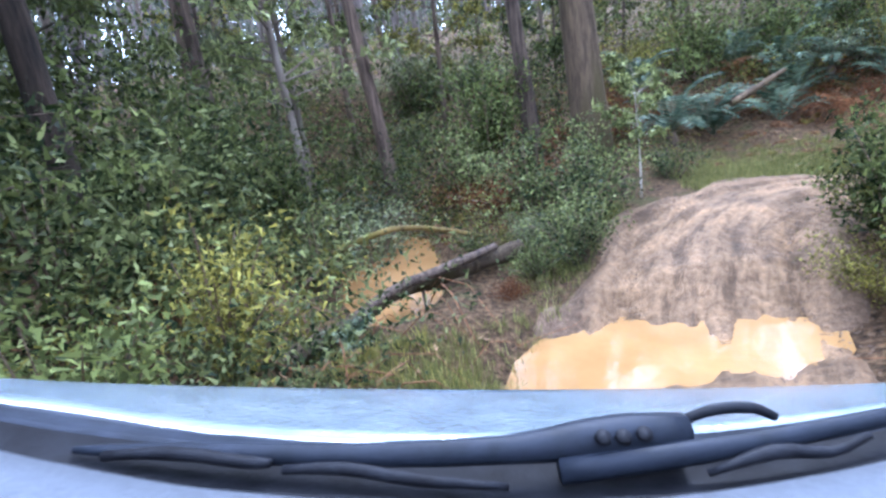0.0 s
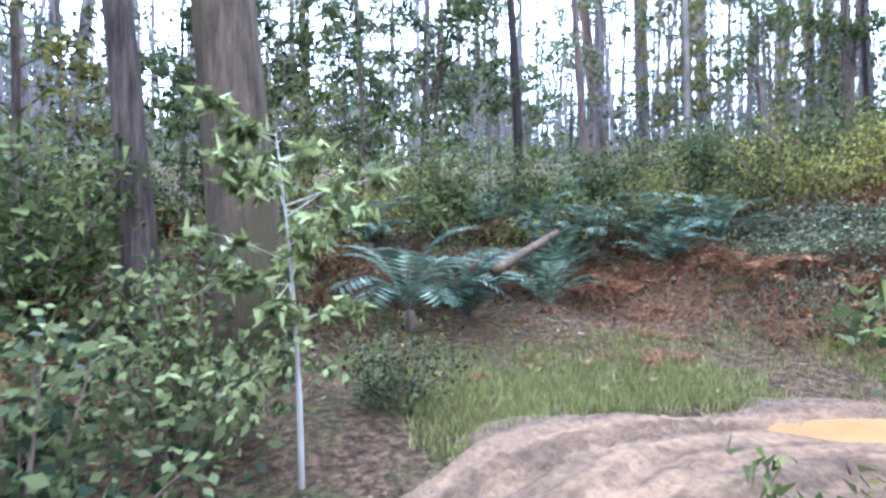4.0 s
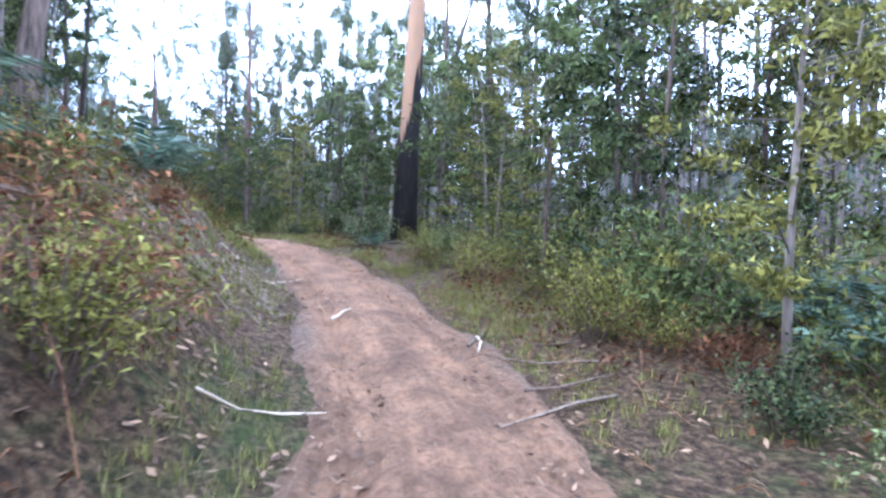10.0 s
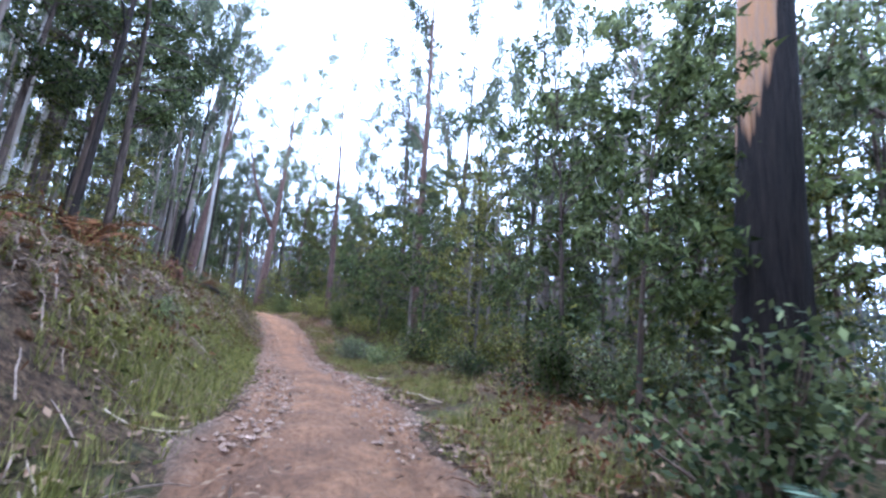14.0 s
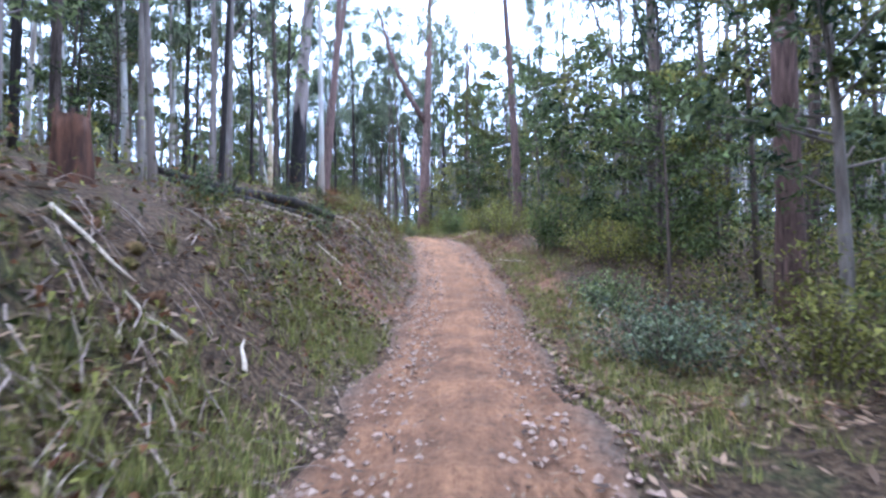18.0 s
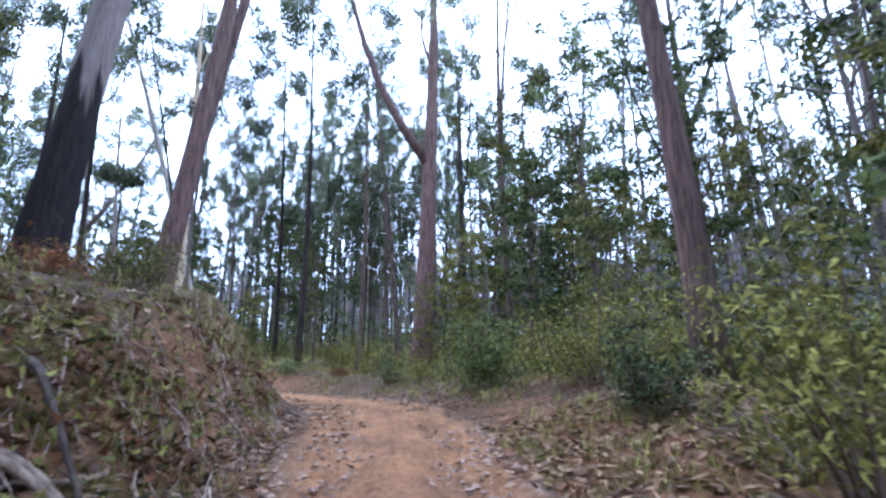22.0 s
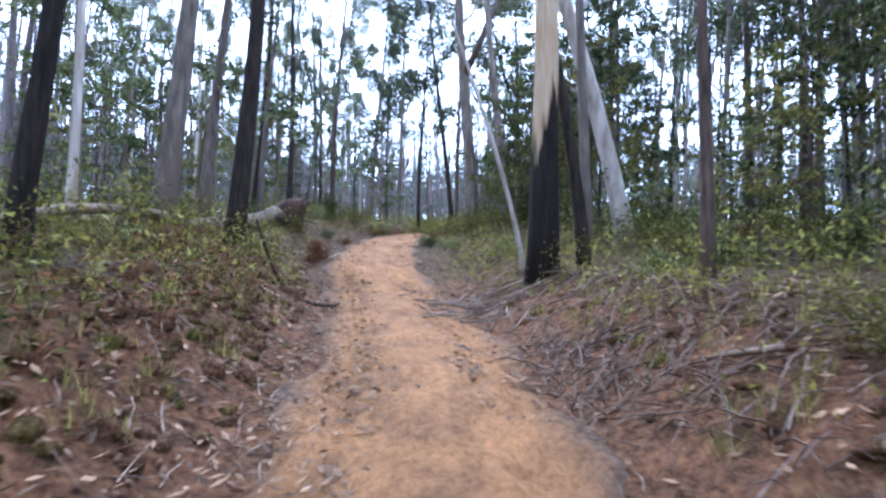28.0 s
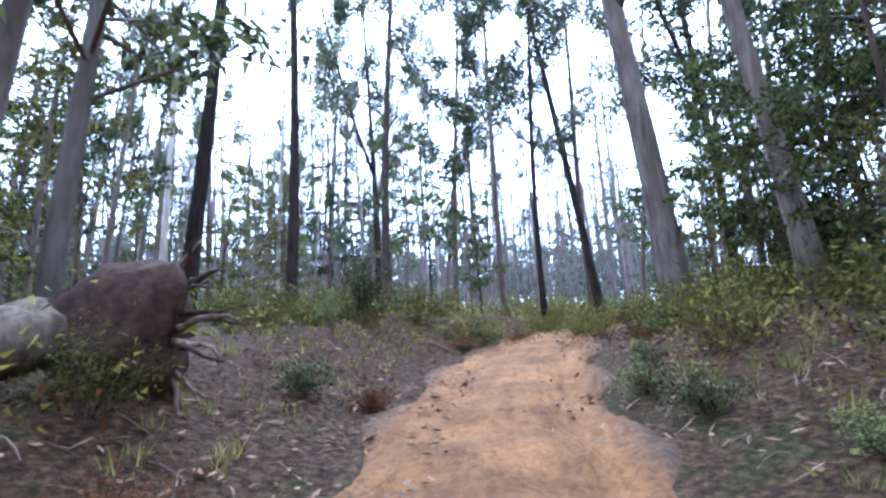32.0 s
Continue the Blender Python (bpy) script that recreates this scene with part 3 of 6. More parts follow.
# ---- plants ----
def tall_tree(seed, height, radius, bark, leaf, lean=0.04, start=0.5, limbs=9, clumps=4, leaves=60, size=0.23, forked=False, label="", sides=10, toward=None, name="gum_tree"):
    """A gum: long tapering trunk with flared foot, limbs from part way up, thin hanging crown."""
    rng = np.random.default_rng(seed)
    pr = random.Random(seed)
    t = thing(name, label, "tree", "forest trees")
    s, twigs = Shape(), Shape()
    way, bend = pr.uniform(0, 6.28), pr.uniform(0.3, 1.0)
    way = way if toward is None else radians(toward)
    pts, rad = [], []
    for i in range(13):
        u = (i / 12) ** 1.25
        q = lean * height * u**1.3
        w = 0.012 * height * math.sin(u * 5 * bend + way)
        pts.append(Vector((math.cos(way) * q + w, math.sin(way) * q - w * 0.6, u * height - 0.35 * (i == 0))))
        rad.append(radius * (1 - 0.86 * u) * (1.35 if i == 0 else 1.12 if i == 1 else 1))
    s.tube(pts, rad, sides, 0.07, pr)
    ends = []

    def limb(a, d, ln, r, deep):
        line, rr = [a], [r]
        for k in range(4):
            d = (d + Vector((pr.uniform(-0.35, 0.35), pr.uniform(-0.35, 0.35), pr.uniform(-0.1, 0.35)))).normalized()
            line.append(line[-1] + d * ln / 4)
            rr.append(r * (1 - 0.2 * (k + 1)))
            if deep and k >= 1:
                limb(line[-1], (d + Vector((pr.uniform(-1, 1), pr.uniform(-1, 1), pr.uniform(-0.2, 0.6)))).normalized(), ln * 0.45, r * 0.45, deep - 1)
        twigs.tube(line, rr, 3, cap=False)
        ends.extend([tuple(line[-1]), tuple(line[-2])])

    for k in range(limbs):
        u = start + (1 - start) * (k + pr.random()) / limbs
        i = min(11, int(12 * u ** 0.8))
        a = pts[i].lerp(pts[i + 1], pr.random())
        w = k * 2.4 + pr.uniform(-0.5, 0.5)
        d = Vector((math.cos(w), math.sin(w), pr.uniform(0.25, 1.1))).normalized()
        limb(a, d, height * pr.uniform(0.12, 0.22) * (1.25 - 0.6 * u), rad[i] * 0.5, 1)
    if forked:
        i = 5
        line = [pts[i] + Vector((0.0, 0.0, 0.0))]
        d = Vector((math.cos(way + 2), math.sin(way + 2), 1.6)).normalized()
        for k in range(6):
            line.append(line[-1] + d * height * 0.09)
            d = (d + Vector((pr.uniform(-0.1, 0.1), pr.uniform(-0.1, 0.1), 0.12))).normalized()
        fork = Shape()
        fork.tube(line, [rad[i] * 0.8 * (1 - 0.14 * k) for k in range(7)], sides, 0.05, pr)
        part("second_trunk", fork.mesh("second_trunk", bark), t)
        ends.extend(tuple(p) for p in line[-3:])
    part("trunk", s.mesh("trunk", bark), t)
    tagged(part("branchwork", twigs.mesh("branchwork", bark), t), kind="stuff")
    ends.append(tuple(pts[-1]))
    c = np.array(ends)
    v, f = leaf_cloud(rng, c, leaves, (0.5, 0.5, 0.34), size, size * 0.2, 0.7)
    tagged(part("crown", mesh_of("crown", v, f, leaf, False), t), kind="stuff")
    return t


def leafy_tree(seed, height, radius, bark, leaf, label, width=0.32, dense=30, size=0.13, low=0.18, layers=11):
    """A young wattle or sapling: leafy nearly to the ground, in uneven tufts round many side branches."""
    rng = np.random.default_rng(seed)
    pr = random.Random(seed)
    t = thing("sapling", label, "tree", "undergrowth trees")
    s, twigs = Shape(), Shape()
    way = pr.uniform(0, 6.28)
    pts = [Vector((math.cos(way) * 0.06 * height * u * u, math.sin(way) * 0.06 * height * u * u, height * u - 0.2 * (u == 0))) for u in np.linspace(0, 1, 9)]
    s.tube(pts, [radius * (1 - 0.88 * i / 8) for i in range(9)], 7, 0.06, pr)
    c = []
    for k in range(layers * 3):
        u = low + (1 - low) * (k + pr.random()) / (layers * 3)
        a = pts[min(7, int(u * 8))].lerp(pts[min(8, int(u * 8) + 1)], u * 8 % 1)
        w = pr.uniform(0, 6.28)
        ln = height * width * (0.35 + 0.75 * math.sin(math.pi * min(1, 0.15 + 0.8 * (u - low) / (1 - low)))) * pr.uniform(0.45, 1.1)
        d = Vector((math.cos(w), math.sin(w), pr.uniform(0.1, 0.7))).normalized()
        m, e = a + d * ln * 0.55, a + d * ln + Vector((0, 0, -0.06 * ln))
        twigs.tube([a, m, e], [radius * 0.28, radius * 0.18, radius * 0.06], 3, cap=False)
        c.extend([tuple(m), tuple(e), tuple(e + Vector((pr.uniform(-0.3, 0.3), pr.uniform(-0.3, 0.3), pr.uniform(-0.2, 0.3))) * ln * 0.5)])
    part("trunk", s.mesh("trunk", bark), t)
    tagged(part("branchwork", twigs.mesh("branchwork", bark), t), kind="stuff")
    sp = height * width * 0.11
    v, f = leaf_cloud(rng, c, dense, (sp, sp, sp * 0.55), size * 1.15, size * 0.27, 0.4)
    tagged(part("crown", mesh_of("crown", v, f, leaf, False), t), kind="stuff")
    return t


def bush(seed, size, height, leaf, stem, label, count=16, dense=42, leaf_size=0.085, ratio=0.3, name="bush", broad=False):
    """A shrub: bowed stems from one foot, each with tufts of leaves; open, uneven top."""
    rng = np.random.default_rng(seed)
    pr = random.Random(seed)
    t = thing(name, label, "bush", "undergrowth")
    s = Shape()
    c = []
    for k in range(count):
        w, r = pr.uniform(0, 6.28), pr.random() ** 0.6 * size
        h = height * pr.uniform(0.45, 1.0) * (1 - 0.4 * (r / size) ** 2)
        a = Vector((math.cos(w) * r * 0.2, math.sin(w) * r * 0.2, -0.08))
        m = Vector((math.cos(w) * r * 0.55, math.sin(w) * r * 0.55, h * 0.6))
        e = Vector((math.cos(w) * r, math.sin(w) * r, h))
        s.tube([a, m, e], [0.018, 0.012, 0.005], 4, cap=False)
        c.extend([tuple(m), tuple(m.lerp(e, 0.5)), tuple(e), tuple(a.lerp(m, 0.7))])
    tagged(part("brushwood", s.mesh("brushwood", stem), t), kind="stuff")
    sp = size * 0.22
    v, f = leaf_cloud(rng, c, dense, (sp, sp, sp * 0.8), leaf_size, leaf_size * ratio, 0.15, broad)
    v[:, 2] = np.maximum(v[:, 2], -0.02)
    tagged(part("foliage", mesh_of("foliage", v, f, leaf, False), t), kind="stuff")
    return t


def frond_mesh(name, length, width, material, arch=0.5, pairs=15):
    """One fern frond along +y: a bowed midrib with toothed leaflets on both sides."""
    s = Shape()
    rib = [Vector((0, length * u, length * (0.55 * math.sin(u * 2.0) * arch * 1.5 - 0.55 * arch * u * u))) for u in np.linspace(0, 1, 9)]
    s.tube(rib, [0.011 * (1 - 0.85 * i / 8) for i in range(9)], 3, cap=False)
    for k in range(pairs):
        u = 0.16 + 0.83 * k / pairs
        i = min(7, int(u * 8))
        a = rib[i].lerp(rib[i + 1], u * 8 - i)
        d = (rib[i + 1] - rib[i]).normalized()
        w = width * math.sin(math.pi * (0.12 + 0.86 * (1 - u) ** 0.8)) + 0.02
        for sg in (-1, 1):
            tip = a + Vector((sg * w, 0, -0.18 * w)) + d * w * 0.45
            mid = a.lerp(tip, 0.5) + d * length * 0.028
            low = a.lerp(tip, 0.45) - d * length * 0.02
            s.add([a, low, tip, mid], [(0, 1, 2, 3)])
    return s.mesh(name, material, False)


def fern(seed, material, label, fronds=11, length=1.1, rise=35, name="fern", category="fern", trunk=0.0):
    pr = random.Random(seed)
    t = thing(name, label, category, "ferns")
    me = frond_mesh("frond", length, length * 0.24, material)
    if trunk:
        s = Shape()
        s.tube([(0, 0, -0.1), (0.02, 0, trunk * 0.5), (0, 0.03, trunk)], [0.13, 0.1, 0.09], 9, 0.15, pr)
        part("trunk", s.mesh("trunk", BROWN_BARK), t)
    for k in range(fronds):
        f = part("frond", me, t)
        f.matrix_basis = pose(0, 0, trunk + 0.02, pr.uniform(rise - 22, rise + 22), pr.uniform(-12, 12), 360 * k / fronds + pr.uniform(-14, 14)) @ Matrix.Scale(pr.uniform(0.75, 1.1), 4)
    return t


def put(proto, x, y, turn=0, size=1.0, sink=0.0, tall=None):
    m = pose(x, y, ground_at(x, y) - sink, 0, 0, turn) @ Matrix.Diagonal((size, size, tall or size, 1))
    return copy_thing(proto, m)


TALL = [
    tall_tree(1, 21, 0.19, BROWN_BARK, GUM_LEAF, 0.05, 0.33, 11, label="tall gum tree with brown stringy bark and thin crown"),
    tall_tree(2, 24, 0.24, BROWN_BARK, GUM_LEAF, 0.03, 0.5, forked=True, label="tall forked gum tree with dark brown bark"),
    tall_tree(3, 19, 0.15, GREY_BARK, GUM_LEAF, 0.07, 0.28, 11, label="slender gum tree with smooth grey bark"),
    tall_tree(4, 23, 0.2, PALE_BARK, GUM_LEAF, 0.04, 0.5, label="pale smooth-barked gum tree with sparse crown"),
    tall_tree(5, 17, 0.12, BLACK_BARK, GUM_LEAF, 0.03, 0.26, 11, label="thin fire-blackened gum tree with regrown crown"),
    tall_tree(6, 15, 0.1, GREY_BARK, GUM_LEAF, 0.09, 0.22, limbs=9, label="leaning young grey gum tree"),
    tall_tree(7, 20, 0.16, BLACK_BARK, GUM_LEAF, 0.02, 0.3, 11, forked=True, label="blackened straight gum tree with forked top"),
]
LEAFY = [
    leafy_tree(11, 7.0, 0.07, BROWN_BARK, WATTLE_LEAF, "young dark green wattle tree with dense foliage"),
    leafy_tree(12, 5.0, 0.05, BROWN_BARK, WATTLE_LEAF, "dark green wattle sapling with uneven crown", 0.36),
    leafy_tree(13, 9.0, 0.1, GREY_BARK, BUSH_LEAF, "leafy young tree with drooping green foliage", 0.28, 34, 0.16, 0.25),
    leafy_tree(14, 3.6, 0.03, BROWN_BARK, TEATREE_LEAF, "olive green tea-tree sapling", 0.34, 34, 0.07, 0.1),
    leafy_tree(15, 6.0, 0.05, GREY_BARK, TEATREE_LEAF, "tall thin tea-tree with fine olive foliage", 0.26, 34, 0.09, 0.15),
    leafy_tree(16, 12.0, 0.12, BROWN_BARK, WATTLE_LEAF, "dark wattle tree with dense rounded foliage pads", 0.24, 46, 0.16, 0.28, 13),
    leafy_tree(17, 10.0, 0.09, BROWN_BARK, TEATREE_LEAF, "olive green understorey tree with bushy crown", 0.27, 44, 0.14, 0.22, 12),
]
BUSHES = [
    bush(21, 0.9, 1.2, BUSH_LEAF, TWIG, "green broad-leaved bush beside the track", 16, 30, 0.075, 0.3, "bush", True),
    bush(22, 1.2, 1.5, TEATREE_LEAF, TWIG, "olive green scrub bush with fine leaves", 20, 34, 0.075, 0.22),
    bush(23, 0.8, 0.8, BUSH_LEAF, TWIG, "low leafy green shrub on the verge", 14, 26, 0.065, 0.3, "bush", True),
    bush(24, 1.3, 1.1, BRAMBLE_LEAF, TWIG, "bramble thicket with glossy dark leaves over brown canes", 36, 26, 0.058, 0.4, "bramble", True),
    bush(25, 0.9, 0.6, BRACKEN, TWIG, "heap of rusty brown dead bracken and canes", 30, 22, 0.08, 0.13, "dead_bracken"),
    bush(26, 1.1, 1.9, WATTLE_LEAF, TWIG, "dark green wattle bush with feathery leaves", 18, 36, 0.11, 0.21),
    bush(27, 1.0, 1.6, BUSH_LEAF, TWIG, "shrub with long drooping green leaves by the creek", 18, 13, 0.17, 0.17, "bush", True),
]
FERNS = [
    fern(31, FERN_LEAF, "blue-green fern with arching fronds"),
    fern(32, FERN_LEAF, "large blue-green tree fern on a short trunk", 13, 1.25, 22, "tree_fern", trunk=0.3),
    fern(33, BRACKEN, "dead rusty brown fern with drooping fronds", 9, 0.9, 12, "dead_fern"),
]
PROTOS = TALL + LEAFY + BUSHES + FERNS

# ---- the trees that stand out, each at its own place ----
def own_tree(x, y, seed, height, radius, bark, label, lean=0.03, toward=0, start=0.5, limbs=9, forked=False, leaf=GUM_LEAF, size=0.2, leaves=75, sides=14):
    t = tall_tree(seed, height, radius, bark, leaf, lean, start, limbs, 4, leaves, size, forked, label, sides, toward)
    t.location = (x, y, ground_at(x, y) - 0.05)
    placed.append((x, y, 2.0))
    return t


placed = []
CHARRED = charred_material("charred_butt_orange_streak", 6.2, (0.4, 0.2, 0.08), (0.26, 0.18, 0.13), 2.6, 4.5)
CHARRED_LOW = charred_material("charred_butt_pale_trunk", 2.5, (0.45, 0.29, 0.15), (0.55, 0.46, 0.32), -2.2, 1.9)
RED_BARK = bark_material("red_brown_bark", (0.045, 0.027, 0.022), (0.19, 0.12, 0.095))
CHARRED_TALL = charred_material("charred_butt_grey_trunk", 5.4, (0.15, 0.105, 0.085), (0.23, 0.195, 0.175), 0.5, -2.0)
own_tree(30.1, -11.7, 41, 31, 0.47, CHARRED, "large gum tree with fire-blackened butt and orange bare streak", 0.02, 200, 0.55, 10)
own_tree(28.9, -15.8, 42, 18, 0.25, BROWN_BARK, "dark crooked gum tree with spreading limbs", 0.05, 90, 0.3, 10)
own_tree(18.7, 22.7, 43, 24, 0.3, RED_BARK, "straight red-brown gum tree up the slope", 0.05, 170, 0.6)
own_tree(15.2, 8.5, 44, 20, 0.16, BROWN_BARK, "dark leaning gum tree above the bramble bank", 0.1, 100, 0.6)
own_tree(9.9, 16.4, 45, 18, 0.14, BLACK_BARK, "dark slim gum tree with a broken side branch", 0.02, 90, 0.25, 7)
own_tree(23.0, 1.4, 46, 19, 0.17, BROWN_BARK, "grey-brown gum tree leaning uphill of the track", 0.12, -40, 0.45)
own_tree(18.5, 6.0, 47, 18, 0.15, BROWN_BARK, "dark gum tree above the bracken bank", 0.03, 20, 0.5)
own_tree(2.9, 10.2, 48, 24, 0.34, DAMP_BARK, "thick mossy gum tree beside the creek", 0.08, 170, 0.55)
own_tree(2.0, 11.2, 49, 22, 0.17, BROWN_BARK, "dark brown gum tree behind the mossy one", 0.06, 190, 0.5)
own_tree(-1.2, 12.0, 50, 21, 0.16, BROWN_BARK, "brown gum tree leaning over the creek", 0.1, 190, 0.5)
own_tree(-4.9, 6.55, 51, 12, 0.2, BLACK_BARK, "dark forked tree over the creek bank", 0.05, 100, 0.3, 10, True, WATTLE_LEAF)
own_tree(48.5, -12.6, 52, 22, 0.23, RED_BARK, "reddish gum tree with bare side limbs", 0.05, 120, 0.35)
own_tree(64.4, -20.5, 53, 19, 0.2, BROWN_BARK, "dark curving gum tree in the gully", 0.06, 60, 0.3)
own_tree(67.5, 0.2, 54, 25, 0.42, CHARRED_TALL, "burnt-based white gum tree on the bank", 0.07, -25, 0.55)
own_tree(69.8, -0.8, 55, 24, 0.29, RED_BARK, "red-brown gum tree at the top of the bank", 0.07, -35, 0.6)
own_tree(70.4, -0.4, 56, 24, 0.23, RED_BARK, "twin red-brown gum tree beside its pair", 0.13, -40, 0.6)
own_tree(76.7, -6.5, 57, 24, 0.38, RED_BARK, "large forked gum tree with plum-brown bark", 0.04, -24, 0.55, 9, True)
own_tree(66.0, -11.2, 58, 23, 0.24, RED_BARK, "tall reddish gum tree on the low side", 0.06, 90, 0.5)
own_tree(57.0, -14.5, 59, 20, 0.2, BROWN_BARK, "brown gum tree leaning over the scrub", 0.09, 120, 0.45)
own_tree(80.6, -0.8, 60, 20, 0.15, BLACK_BARK, "straight fire-blackened gum tree", 0.02, 30, 0.6)
own_tree(82.3, 0.9, 61, 20, 0.11, BLACK_BARK, "thin fire-blackened gum tree", 0.02, 60, 0.6)
own_tree(83.85, 6.7, 62, 24, 0.27, CHARRED_LOW, "burnt gum tree with pale stripped trunk by the track", 0.03, 60, 0.6)
own_tree(85.4, 6.68, 63, 21, 0.13, BLACK_BARK, "black stem growing against the burnt gum tree", 0.2, 140, 0.6)
own_tree(89.0, 7.8, 64, 25, 0.24, PALE_BARK, "white smooth gum tree behind the burnt tree", 0.32, 140, 0.6)
own_tree(86.3, 7.3, 78, 20, 0.13, GREY_BARK, "slim grey gum tree close behind the burnt one", 0.03, 120, 0.6)
own_tree(84.6, 7.5, 65, 9, 0.055, PALE_BARK, "pale leaning dead sapling", 0.32, 140, 0.9, 3)
own_tree(82.6, 3.2, 66, 15, 0.08, BROWN_BARK, "thin brown gum tree beside the track", 0.03, 80, 0.6, 6)
own_tree(80.2, 12.0, 67, 20, 0.2, BLACK_BARK, "dark gum tree at the edge of the cutting", 0.05, 20, 0.6)
own_tree(80.0, 17.6, 68, 24, 0.33, GREY_BARK, "thick grey gum tree beyond the fallen log", 0.06, 10, 0.6)
own_tree(81.8, 20.0, 69, 22, 0.2, GREY_BARK, "slender grey gum tree beside the thick one", 0.08, 20, 0.6)
own_tree(94.4, 19.0, 70, 23, 0.33, GREY_BARK, "peeling pale gum tree with ragged bark", 0.08, 165, 0.45, 10, True)
own_tree(93.3, 15.8, 71, 21, 0.2, GREY_BARK, "grey gum tree leaning back over the scrub", 0.1, 160, 0.5)
own_tree(84.6, 22.5, 72, 21, 0.16, BLACK_BARK, "black gum tree behind the root ball", 0.04, 15, 0.55)
own_tree(87.0, 24.8, 73, 20, 0.15, BLACK_BARK, "slim dark gum tree behind the root ball", 0.02, 60, 0.5)
own_tree(81.6, -5.0, 74, 17, 0.14, BROWN_BARK, "grey-brown crooked gum tree with a low bare branch", 0.08, 100, 0.35, 9)
own_tree(98.0, 24.5, 75, 20, 0.17, BLACK_BARK, "dark leaning gum tree over the scrub", 0.12, 160, 0.5)
own_tree(76.5, 8.0, 76, 20, 0.12, BLACK_BARK, "thin black gum tree in the low scrub", 0.06, 10, 0.6)
own_tree(93.5, 34.0, 77, 22, 0.17, BLACK_BARK, "dark forked gum tree far along the track", 0.02, 90, 0.4, 10, True)

for x, y, p, size in ((96.5, 27.7, 2, 1.0), (94.8, 23.6, 4, 0.9), (102.7, 28.7, 0, 1.0), (100.4, 24.2, 5, 1.1), (91.8, 28.2, 0, 0.95), (97.2, 32.0, 2, 1.1), (99.6, 20.6, 6, 0.95), (95.5, 30.5, 5, 0.9), (104.0, 23.0, 2, 1.1)):
    put(TALL[p], x, y, 61 * x, size)
    placed.append((x, y, 1.2))
for x, y, p, size in ((93.8, 15.3, 1, 0.8), (95.6, 14.9, 3, 1.2), (95.2, 17.4, 1, 1.0), (97.2, 17.9, 3, 1.3), (97.3, 19.7, 3, 1.1), (100.0, 17.1, 0, 1.0), (97.9, 21.9, 1, 0.9), (40.6, -1.2, 5, 1.0), (43.0, 0.4, 5, 0.95), (38.6, 0.6, 5, 0.8), (69.5, -13.2, 5, 0.8), (64.0, -14.2, 6, 0.9), (97.0, 17.5, 2, 1.1), (99.5, 19.5, 0, 1.4), (96.2, 14.6, 0, 1.0), (101.5, 17.5, 2, 1.2), (88.6, 3.4, 0, 0.9), (87.0, 1.6, 5, 0.6), (90.0, 2.0, 6, 0.75), (86.2, 3.6, 3, 1.0), (92.5, 4.5, 5, 0.8), (94.0, 12.0, 6, 0.7), (90.5, 5.0, 3, 1.0), (92.5, 8.5, 2, 0.8), (87.6, 0.6, 1, 1.0), (73.4, -8.6, 4, 0.75), (74.4, -7.4, 3, 0.95), (75.3, -7.0, 3, 0.85), (73.6, -7.9, 3, 0.7), (75.6, -8.0, 6, 0.45), (78.0, -8.4, 4, 0.9), (72.0, -9.6, 1, 1.1), (69.5, -11.0, 3, 1.2), (60.5, -12.0, 0, 1.1), (53.0, -12.5, 0, 1.2), (50.5, -11.5, 1, 1.0), (46.5, -11.8, 2, 0.9), (44.0, -11.5, 1, 1.2), (34.0, -11.0, 0, 1.0), (36.5, -12.2, 2, 0.9), (38.5, -11.2, 4, 1.1), (31.5, -12.8, 3, 1.2), (22.0, -8.2, 4, 1.0), (19.5, -6.8, 0, 0.8), (14.6, -4.0, 4, 1.0), (17.6, -8.0, 0, 1.1), (30.5, -9.8, 1, 1.0)):
    put(LEAFY[p], x, y, 61 * x, size)
    placed.append((x, y, 1.2))

# ---- forest fill, row by row out from the track ----


def scatter(protos, weights, count, lo, hi, secs, seed, side=0, size=(0.8, 1.25), gap=1.0, sink=0.05, slim=1.0):
    """Sets count plants lo to hi metres from the middle of the track, between two seconds of the drive; side -1 left, 1 right."""
    pr = random.Random(seed)
    tries = 0
    while count > 0 and tries < 12000:
        tries += 1
        t = pr.uniform(*secs)
        i = int(np.clip((t + 2) * 6, 0, len(LINE) - 1))
        sg = side or pr.choice((-1, 1))
        d = sg * (lo + (hi - lo) * pr.random())
        x, y = LINE[i, 0] + WAY[i, 1] * d + pr.uniform(-1, 1), LINE[i, 1] - WAY[i, 0] * d + pr.uniform(-1, 1)
        if any((x - a) ** 2 + (y - b) ** 2 < (0.5 * gap + 0.5 * g) ** 2 for a, b, g in placed):
            continue
        z, near, when = land(x, y)
        if near[0] < lo * 0.97:
            continue
        if any((x - a) ** 2 + (y - b) ** 2 < r * r for a, b, r in CLEAR):
            continue
        if any((x - a) ** 2 + (y - b) ** 2 < r * r for a, b, r in (() if protos[0] in BUSHES + FERNS else OPEN)):
            continue
        placed.append((x, y, gap))
        p = pr.choices(protos, weights)[0]
        k = pr.uniform(*size)
        copy_thing(p, pose(x, y, z[0] - sink, pr.uniform(-2, 2), pr.uniform(-2, 2), pr.uniform(0, 360)) @ Matrix.Diagonal((k * slim, k * slim, k, 1)))
        count -= 1


